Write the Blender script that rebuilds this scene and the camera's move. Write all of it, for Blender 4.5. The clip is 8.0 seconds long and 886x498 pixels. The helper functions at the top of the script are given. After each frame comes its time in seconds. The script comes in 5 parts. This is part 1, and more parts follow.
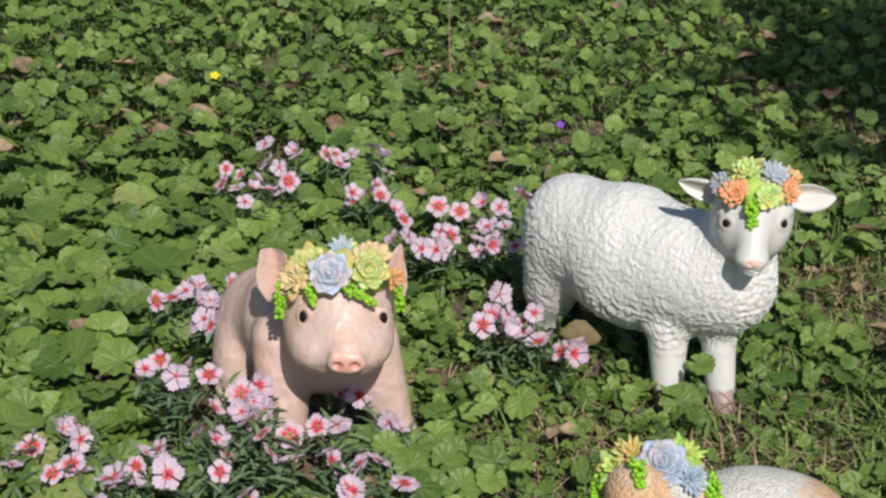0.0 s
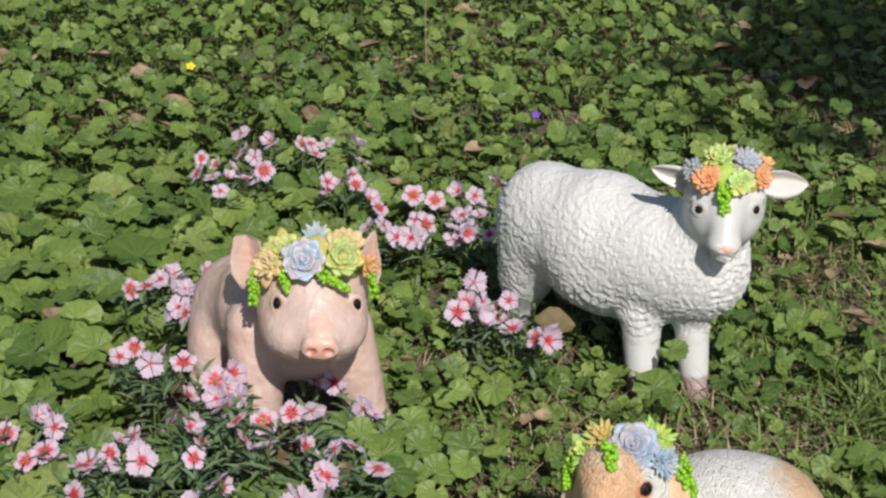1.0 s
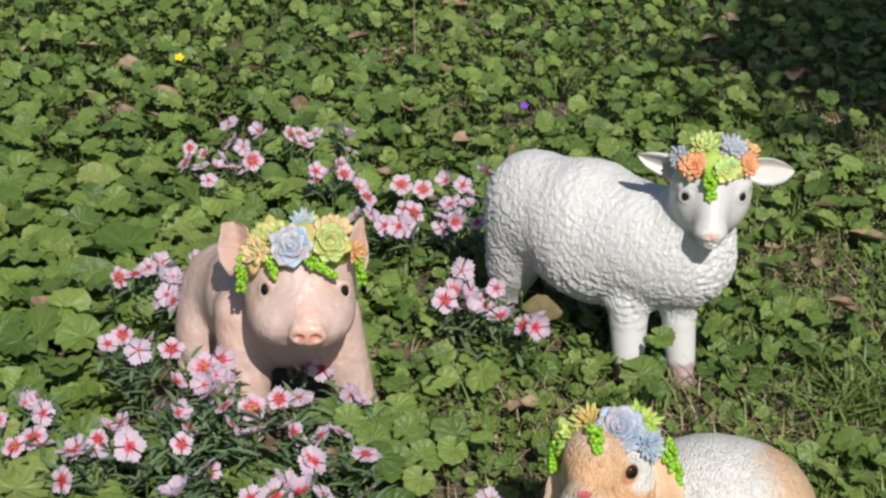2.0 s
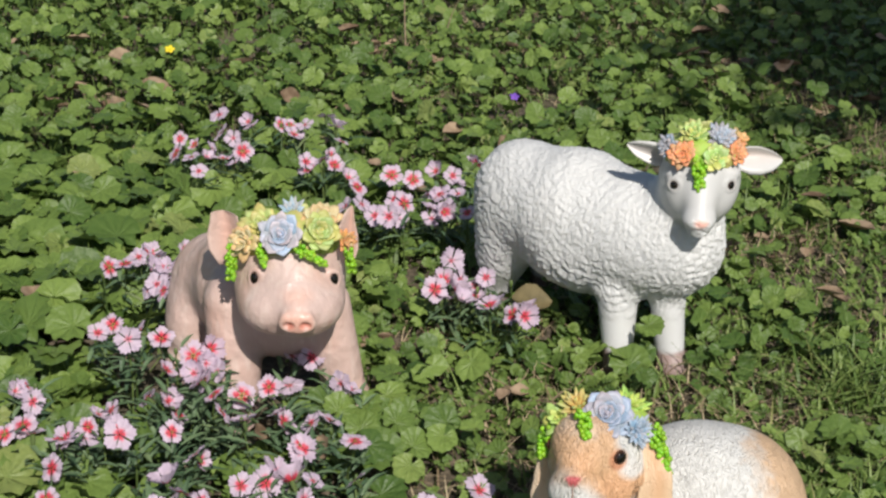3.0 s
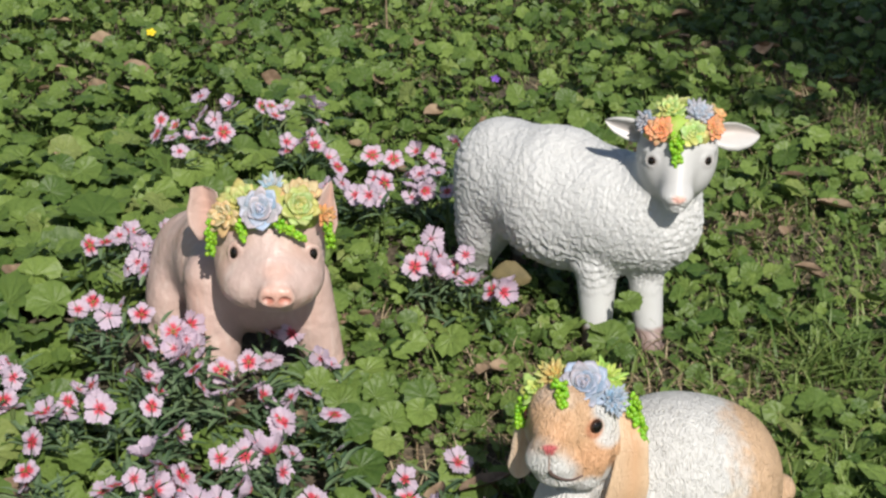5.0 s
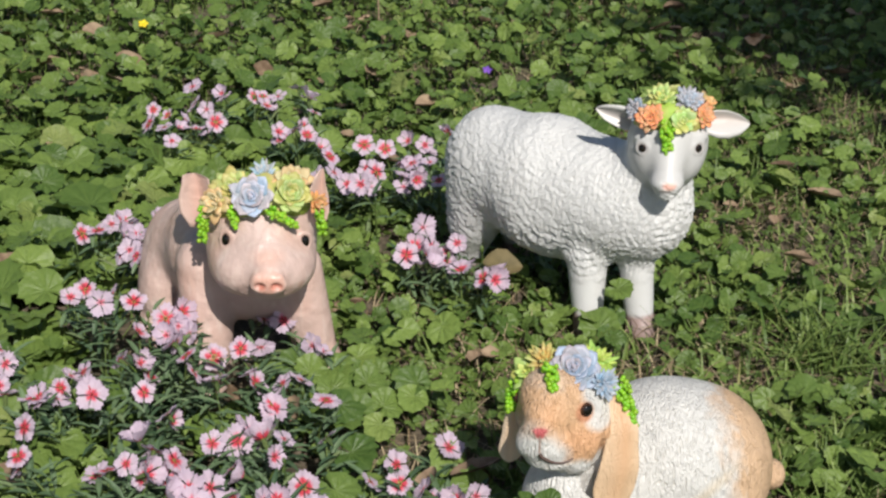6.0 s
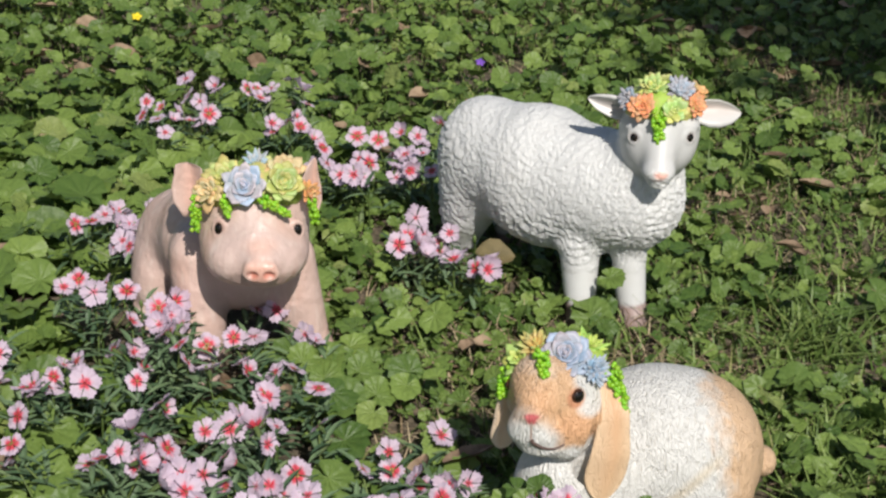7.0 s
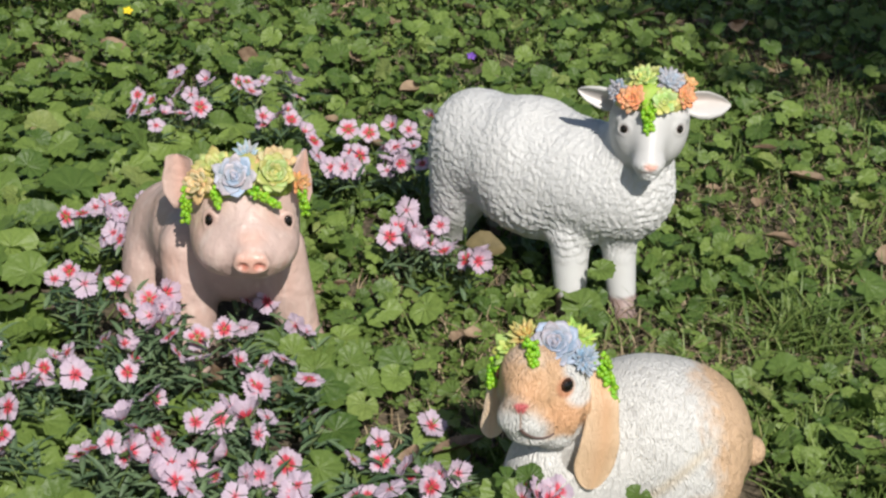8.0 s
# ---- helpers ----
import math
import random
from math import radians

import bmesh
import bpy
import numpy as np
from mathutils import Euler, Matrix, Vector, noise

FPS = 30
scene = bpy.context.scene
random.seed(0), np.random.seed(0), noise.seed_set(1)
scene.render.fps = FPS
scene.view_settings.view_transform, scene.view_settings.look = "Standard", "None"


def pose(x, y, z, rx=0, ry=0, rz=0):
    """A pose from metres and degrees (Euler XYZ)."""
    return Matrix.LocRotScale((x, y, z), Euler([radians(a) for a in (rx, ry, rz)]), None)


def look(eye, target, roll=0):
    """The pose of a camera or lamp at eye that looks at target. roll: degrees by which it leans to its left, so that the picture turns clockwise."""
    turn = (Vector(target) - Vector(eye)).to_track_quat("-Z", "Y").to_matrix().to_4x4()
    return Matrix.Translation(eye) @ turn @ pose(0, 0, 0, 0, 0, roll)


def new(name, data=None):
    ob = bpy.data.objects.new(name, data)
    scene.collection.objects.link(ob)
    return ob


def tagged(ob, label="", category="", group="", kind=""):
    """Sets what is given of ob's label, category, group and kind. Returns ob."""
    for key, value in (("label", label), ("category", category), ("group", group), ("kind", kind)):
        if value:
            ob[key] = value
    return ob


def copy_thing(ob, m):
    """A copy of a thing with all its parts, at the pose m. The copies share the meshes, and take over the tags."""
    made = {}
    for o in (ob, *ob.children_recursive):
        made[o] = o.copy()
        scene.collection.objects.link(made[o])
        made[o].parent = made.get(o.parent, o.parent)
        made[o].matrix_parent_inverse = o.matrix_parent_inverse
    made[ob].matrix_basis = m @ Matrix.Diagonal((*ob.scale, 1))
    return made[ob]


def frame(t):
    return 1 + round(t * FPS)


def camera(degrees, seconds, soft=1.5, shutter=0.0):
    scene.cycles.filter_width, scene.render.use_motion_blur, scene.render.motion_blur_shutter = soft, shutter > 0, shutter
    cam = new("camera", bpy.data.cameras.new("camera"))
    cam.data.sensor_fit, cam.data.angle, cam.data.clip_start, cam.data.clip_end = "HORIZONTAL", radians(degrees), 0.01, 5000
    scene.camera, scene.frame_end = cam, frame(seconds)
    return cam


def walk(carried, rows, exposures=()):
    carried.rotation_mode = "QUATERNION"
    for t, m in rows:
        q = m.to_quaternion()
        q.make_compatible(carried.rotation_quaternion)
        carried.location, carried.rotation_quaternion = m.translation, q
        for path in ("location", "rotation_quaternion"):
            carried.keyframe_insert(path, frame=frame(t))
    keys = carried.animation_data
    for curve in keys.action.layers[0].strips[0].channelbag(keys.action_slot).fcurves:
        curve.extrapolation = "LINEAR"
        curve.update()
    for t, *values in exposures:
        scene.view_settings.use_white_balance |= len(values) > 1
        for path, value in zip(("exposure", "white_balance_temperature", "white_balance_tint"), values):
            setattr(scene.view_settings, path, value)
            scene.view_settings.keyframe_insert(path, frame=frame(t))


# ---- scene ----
cam = camera(31, 8.0, soft=2.5)
PATH = [
    (0, (-0.0090, -2.1711, 1.0936), (-0.0658, -0.0760, 0.1462), -0.453),
    (0.5, (-0.0037, -2.1752, 1.0901), (-0.0439, -0.0813, 0.1395), -0.341),
    (1, (-0.0002, -2.1797, 1.0850), (-0.0292, -0.0866, 0.1320), -0.269),
    (1.5, (0.0020, -2.1852, 1.0798), (-0.0197, -0.0928, 0.1250), -0.197),
    (3, (0.0076, -2.1986, 1.0680), (0.0031, -0.1090, 0.1070), -0.071),
    (3.5, (0.0094, -2.2023, 1.0636), (0.0101, -0.1137, 0.1005), -0.042),
    (4, (0.0107, -2.2081, 1.0595), (0.0180, -0.1200, 0.0951), 0.008),
    (4.5, (0.0136, -2.2122, 1.0559), (0.0251, -0.1254, 0.0888), 0.019),
    (6, (0.0179, -2.2283, 1.0426), (0.0441, -0.1444, 0.0696), 0.151),
    (6.5, (0.0191, -2.2340, 1.0390), (0.0487, -0.1508, 0.0645), 0.157),
    (7, (0.0216, -2.2376, 1.0351), (0.0544, -0.1553, 0.0589), 0.158),
    (7.5, (0.0220, -2.2409, 1.0321), (0.0609, -0.1595, 0.0541), 0.220),
    (8, (0.0249, -2.2438, 1.0292), (0.0678, -0.1630, 0.0501), 0.231),
]
walk(cam, [(t, look(eye, target, roll)) for t, eye, target, roll in PATH], exposures=[(0, 0.0)])

# ---- daylight ----
SUN_WAY = Vector((0.20, -0.68, 0.69)).normalized()
world = bpy.data.worlds.new("world")
scene.world = world
world.use_nodes = True
sky = world.node_tree.nodes.new("ShaderNodeTexSky")
sky.sky_type = "NISHITA"
sky.sun_disc = False
sky.sun_elevation = math.asin(SUN_WAY.z)
sky.sun_rotation = math.atan2(SUN_WAY.x, SUN_WAY.y)
world.node_tree.links.new(sky.outputs[0], world.node_tree.nodes["Background"].inputs[0])
world.node_tree.nodes["Background"].inputs[1].default_value = 0.078
sun = new("sun", bpy.data.lights.new("sun", "SUN"))
sun.data.energy = 4.75
sun.data.angle = radians(0.6)
sun.data.color = (1.0, 0.95, 0.88)
sun.matrix_world = look(SUN_WAY * 10, (0, 0, 0))


# ---- materials ----
class Nodes:
    """A small helper that builds one node material."""

    def __init__(self, name, rough=0.6):
        self.mat = bpy.data.materials.new(name)
        self.mat.use_nodes = True
        self.tree = self.mat.node_tree
        self.bsdf = self.tree.nodes["Principled BSDF"]
        self.out = self.tree.nodes["Material Output"]
        self.bsdf.inputs["Roughness"].default_value = rough

    def add(self, kind, **values):
        n = self.tree.nodes.new("ShaderNode" + kind)
        for key, value in values.items():
            n.inputs[key].default_value = value
        return n

    def link(self, a, b):
        self.tree.links.new(a, b)

    def coord(self, space="Object", scale=(1, 1, 1)):
        m = self.add("Mapping")
        m.inputs["Scale"].default_value = scale
        self.link(self.add("TexCoord").outputs[space], m.inputs[0])
        return m.outputs[0]

    def place(self):
        return self.add("NewGeometry").outputs["Position"]

    def noise(self, scale, detail=4.0, vec=None, rough=0.55):
        n = self.add("TexNoise", Scale=scale, Detail=detail, Roughness=rough)
        self.link(vec if vec is not None else self.coord(), n.inputs["Vector"])
        return n.outputs[0]

    def ramp(self, fac, stops):
        n = self.add("ValToRGB")
        el = n.color_ramp.elements
        while len(el) < len(stops):
            el.new(0.5)
        for e, (p, c) in zip(el, stops):
            e.position, e.color = p, (*c, 1)
        self.link(fac, n.inputs[0])
        return n.outputs[0]

    def mix(self, a, b, fac, kind="MIX"):
        n = self.tree.nodes.new("ShaderNodeMix")
        n.data_type, n.blend_type = "RGBA", kind
        for sock, v in ((n.inputs[6], a), (n.inputs[7], b), (n.inputs[0], fac)):
            if isinstance(v, (int, float)):
                sock.default_value = v
            elif isinstance(v, tuple):
                sock.default_value = (*v, 1)
            else:
                self.link(v, sock)
        return n.outputs[2]

    def math(self, op, a, b=0.0, clamp=False):
        n = self.tree.nodes.new("ShaderNodeMath")
        n.operation, n.use_clamp = op, clamp
        for sock, v in zip(n.inputs, (a, b)):
            if isinstance(v, (int, float)):
                sock.default_value = v
            else:
                self.link(v, sock)
        return n.outputs[0]

    def attr(self, name, out="Fac"):
        n = self.tree.nodes.new("ShaderNodeAttribute")
        n.attribute_name = name
        return n.outputs[out]

    def bump(self, height, distance, strength=1.0):
        n = self.add("Bump", Strength=1.0, Distance=distance)
        if isinstance(strength, float):
            n.inputs["Strength"].default_value = strength
        else:
            self.link(strength, n.inputs["Strength"])
        self.link(height, n.inputs["Height"])
        self.link(n.outputs[0], self.bsdf.inputs["Normal"])
        return n.outputs[0]

    def color(self, sock):
        self.link(sock, self.bsdf.inputs["Base Color"])

    def thin(self, sock, share):
        """Lets part of the light through, as a leaf does."""
        t = self.add("BsdfTranslucent")
        self.link(sock, t.inputs[0])
        m = self.add("MixShader")
        m.inputs[0].default_value = share
        self.link(self.bsdf.outputs[0], m.inputs[1])
        self.link(t.outputs[0], m.inputs[2])
        self.link(m.outputs[0], self.out.inputs[0])


def soil_material():
    n = Nodes("soil", 0.95)
    big = n.noise(5, 5)
    fine = n.noise(90, 6)
    c = n.ramp(fine, [(0.3, (0.05, 0.035, 0.022)), (0.52, (0.15, 0.112, 0.075)), (0.72, (0.32, 0.25, 0.18))])
    moss = n.ramp(big, [(0.45, (0.05, 0.045, 0.03)), (0.6, (0.045, 0.06, 0.02))])
    c = n.mix(c, moss, 0.4)
    # weeds close over the soil away from the trodden patch
    away = n.add("VectorMath")
    away.operation = "LENGTH"
    n.link(n.coord("Object", (0.42, 0.36, 1)), away.inputs[0])
    weed = n.ramp(n.noise(26, 8), [(0.35, (0.03, 0.055, 0.012)), (0.55, (0.08, 0.13, 0.03)), (0.72, (0.15, 0.20, 0.06))])
    grown = n.math("ADD", n.math("SUBTRACT", away.outputs["Value"], 0.55), n.math("MULTIPLY", n.math("SUBTRACT", n.noise(3, 5), 0.5), 1.6), True)
    n.color(n.mix(c, weed, grown))
    n.bump(fine, 0.006)
    return n.mat


def leaf_material(name, dark, light, dry, share=0.22, rough=0.42):
    n = Nodes(name, rough)
    isl = n.add("NewGeometry").outputs["Random Per Island"]
    obj = n.add("ObjectInfo").outputs["Random"]
    r = n.math("FRACT", n.math("ADD", isl, obj))
    c = n.ramp(r, [(0.0, dark), (0.5, tuple((a + b) / 2 for a, b in zip(dark, light))), (0.96, light), (1.0, dry)])
    spots = n.noise(110, 6, n.place(), 0.7)
    c = n.mix(c, dark, n.math("MULTIPLY", n.math("SUBTRACT", spots, 0.45, True), 1.6, True))
    vein = n.math("MULTIPLY", n.attr("vein"), 0.15)
    c = n.mix(c, tuple(min(1, v * 1.5 + 0.02) for v in light), vein)
    n.color(c)
    n.bump(n.math("ADD", n.math("MULTIPLY", n.attr("vein"), -0.8), n.math("MULTIPLY", n.noise(160, 4, n.place()), 1.0)), 0.0016)
    n.bsdf.inputs["Specular IOR Level"].default_value = 0.35
    n.thin(c, share)
    return n.mat


def petal_material():
    n = Nodes("petal", 0.6)
    r = n.add("ObjectInfo").outputs["Random"]
    fac = n.math("ADD", n.attr("rad"), n.math("MULTIPLY", n.math("SUBTRACT", n.noise(190, 3, n.place()), 0.5), 0.55))
    fac = n.math("ADD", fac, n.math("MULTIPLY", n.math("SUBTRACT", 0.50, r), 0.40))
    c = n.ramp(fac, [(0.0, (0.45, 0.30, 0.10)), (0.07, (0.60, 0.03, 0.05)), (0.29, (0.68, 0.09, 0.13)), (0.41, (0.72, 0.34, 0.44)), (0.53, (0.62, 0.49, 0.58)), (0.95, (0.59, 0.475, 0.585))])
    n.color(c)
    n.bump(n.noise(420, 2, n.place()), 0.0008)
    n.thin(c, 0.25)
    return n.mat


def statue_material(name, fur_scale, depth, stretch, dirt=1.0, fine=0.12, detail=4.0, strands=False):
    n = Nodes(name, 0.5)
    paint = n.attr("paint", "Color")
    big = n.noise(18, 5)
    grime = n.noise(60, 6)
    vec = n.coord("Object", stretch)
    swirl = n.add("TexNoise", Scale=45.0)
    n.link(n.coord(), swirl.inputs["Vector"])
    warp = n.mix(vec, swirl.outputs[1], 0.006, "LINEAR_LIGHT")
    fur = n.noise(fur_scale, detail, warp, 0.6)
    if strands:
        # sharp crests with round valleys, like modelled tufts
        fur = n.math("SUBTRACT", 1.0, n.math("MULTIPLY", n.math("ABSOLUTE", n.math("SUBTRACT", fur, 0.5)), 4.0, True))
    relief = n.attr("relief")
    c = n.mix(paint, (0.45, 0.36, 0.27), n.math("MULTIPLY", n.math("SUBTRACT", big, 0.50, True), 0.5 * dirt), "MULTIPLY")
    c = n.mix(c, (0.62, 0.52, 0.42), n.math("MULTIPLY", n.math("SUBTRACT", grime, 0.56, True), 0.6 * dirt), "MULTIPLY")
    # shade put into the colour: the relief's valleys are tinted slightly darker
    groove_shade = n.math("MULTIPLY", n.math("MULTIPLY", n.math("SUBTRACT", 0.42, fur, True), 2.0, True), relief)
    c = n.mix(c, (0.90, 0.86, 0.80), groove_shade, "MULTIPLY")
    n.color(c)
    rough = n.math("SUBTRACT", 0.55, n.math("MULTIPLY", n.attr("gloss"), 0.42))
    n.link(n.math("ADD", rough, n.math("MULTIPLY", n.math("SUBTRACT", grime, 0.5), 0.25)), n.bsdf.inputs["Roughness"])
    h = n.math("ADD", n.math("MULTIPLY", fur, relief), n.math("MULTIPLY", n.noise(45, 5), fine))
    n.bump(h, depth)
    return n.mat


def plain_material(name, a, b, scale, rough=0.7, depth=0.001, share=0.0):
    n = Nodes(name, rough)
    v = n.noise(scale, 5)
    r = n.add("ObjectInfo").outputs["Random"]
    c = n.ramp(n.math("ADD", v, n.math("MULTIPLY", n.math("SUBTRACT", r, 0.5), 0.35)), [(0.3, a), (0.7, b)])
    n.color(c)
    n.bump(v, depth)
    if share:
        n.thin(c, share)
    return n.mat


SOIL = soil_material()
LEAF = leaf_material("mallow_leaf", (0.060, 0.115, 0.024), (0.205, 0.290, 0.068), (0.24, 0.28, 0.09))
GRASS = leaf_material("grass_blade", (0.08, 0.140, 0.030), (0.26, 0.34, 0.10), (0.30, 0.25, 0.11))
DIANTHUS = leaf_material("dianthus_leaf", (0.044, 0.088, 0.044), (0.165, 0.240, 0.120), (0.18, 0.22, 0.09), 0.15)
STEM = plain_material("stem", (0.05, 0.09, 0.02), (0.13, 0.18, 0.05), 60, 0.5)
PETAL = petal_material()
DRY = plain_material("dry_leaf", (0.13, 0.08, 0.045), (0.36, 0.26, 0.17), 45, 0.8, 0.002, 0.1)
STRAW = leaf_material("dead_grass", (0.20, 0.14, 0.08), (0.48, 0.39, 0.25), (0.14, 0.10, 0.06), 0.1, 0.8)
OLIVE = plain_material("withered_leaf", (0.07, 0.06, 0.026), (0.17, 0.135, 0.062), 60, 0.75, 0.003, 0.1)
TWIG = plain_material("twig", (0.12, 0.08, 0.05), (0.34, 0.25, 0.16), 70, 0.85)
YELLOW = plain_material("yellow_petal", (0.70, 0.52, 0.01), (0.85, 0.70, 0.03), 80, 0.5)
VIOLET = plain_material("violet_petal", (0.10, 0.04, 0.30), (0.20, 0.08, 0.45), 80, 0.5)
BARK = plain_material("bark", (0.05, 0.04, 0.03), (0.16, 0.12, 0.09), 30, 0.9, 0.01)
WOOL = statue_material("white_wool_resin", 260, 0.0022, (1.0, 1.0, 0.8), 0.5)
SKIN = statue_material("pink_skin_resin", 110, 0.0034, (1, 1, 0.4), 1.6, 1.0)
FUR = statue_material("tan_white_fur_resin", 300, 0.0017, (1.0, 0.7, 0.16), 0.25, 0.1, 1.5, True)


# ---- shared builders ----
def part(name, data, material, parent=None, label=""):
    """One mesh object, from a bmesh or a mesh, under a thing or a part."""
    if isinstance(data, bmesh.types.BMesh):
        mesh = bpy.data.meshes.new(name)
        data.to_mesh(mesh)
        data.free()
    else:
        mesh = data
    if material is not None and not mesh.materials:
        mesh.materials.append(material)
    ob = new(name, mesh)
    ob.parent = parent
    if label:
        ob["label"] = label
    return ob


def mesh_of(name, verts, faces, smooth=True, **attrs):
    """A mesh from arrays, with float or colour attributes at its points."""
    mesh = bpy.data.meshes.new(name)
    verts = np.asarray(verts, np.float32)
    if isinstance(faces, np.ndarray):
        k = faces.shape[1]
        mesh.vertices.add(len(verts))
        mesh.vertices.foreach_set("co", verts.ravel())
        mesh.loops.add(faces.size)
        mesh.loops.foreach_set("vertex_index", faces.astype(np.int32).ravel())
        mesh.polygons.add(len(faces))
        mesh.polygons.foreach_set("loop_start", np.arange(0, faces.size, k, dtype=np.int32))
        mesh.update(calc_edges=True)
    else:
        mesh.from_pydata(verts.tolist(), [], faces)
    mesh.polygons.foreach_set("use_smooth", np.full(len(mesh.polygons), smooth))
    for key, value in attrs.items():
        value = np.asarray(value, np.float32)
        if value.ndim == 2:
            a = mesh.color_attributes.new(key, "FLOAT_COLOR", "POINT")
            a.data.foreach_set("color", np.c_[value, np.ones(len(value))].astype(np.float32).ravel())
        else:
            a = mesh.attributes.new(key, "FLOAT", "POINT")
            a.data.foreach_set("value", value)
    mesh.update()
    return mesh


def value_noise(p, freq, seed):
    """Smooth noise from -1 to 1 at points p."""
    rng = np.random.default_rng(seed)
    lat = rng.uniform(-1, 1, (64, 64, 64)).astype(np.float32)
    q = np.asarray(p) * freq + 1000.0
    i = np.floor(q).astype(int)
    f = q - i
    f = f * f * (3 - 2 * f)
    out = 0
    for dx in (0, 1):
        for dy in (0, 1):
            for dz in (0, 1):
                w = (f[:, 0] if dx else 1 - f[:, 0]) * (f[:, 1] if dy else 1 - f[:, 1]) * (f[:, 2] if dz else 1 - f[:, 2])
                out = out + w * lat[(i[:, 0] + dx) % 64, (i[:, 1] + dy) % 64, (i[:, 2] + dz) % 64]
    return out


def turn_to(normal, spin=0.0):
    """A 3x3 turn that lays +z along the normal."""
    m = Vector(normal).to_track_quat("Z", "Y").to_matrix() @ Matrix.Rotation(spin, 3, "Z")
    return np.array(m)


def tube(points, r0, r1, seg=5):
    pts = np.array(points)
    v, f = [], []
    for i, p in enumerate(pts):
        r = r0 + (r1 - r0) * i / (len(pts) - 1)
        d = pts[min(i + 1, len(pts) - 1)] - pts[max(i - 1, 0)]
        m = turn_to(d)
        for j in range(seg):
            a = 2 * math.pi * j / seg
            v.append(p + m @ np.array((r * math.cos(a), r * math.sin(a), 0)))
    for i in range(len(pts) - 1):
        for j in range(seg):
            a, b = i * seg + j, i * seg + (j + 1) % seg
            f.append((a, b, b + seg, a + seg))
    return np.array(v), np.array(f)


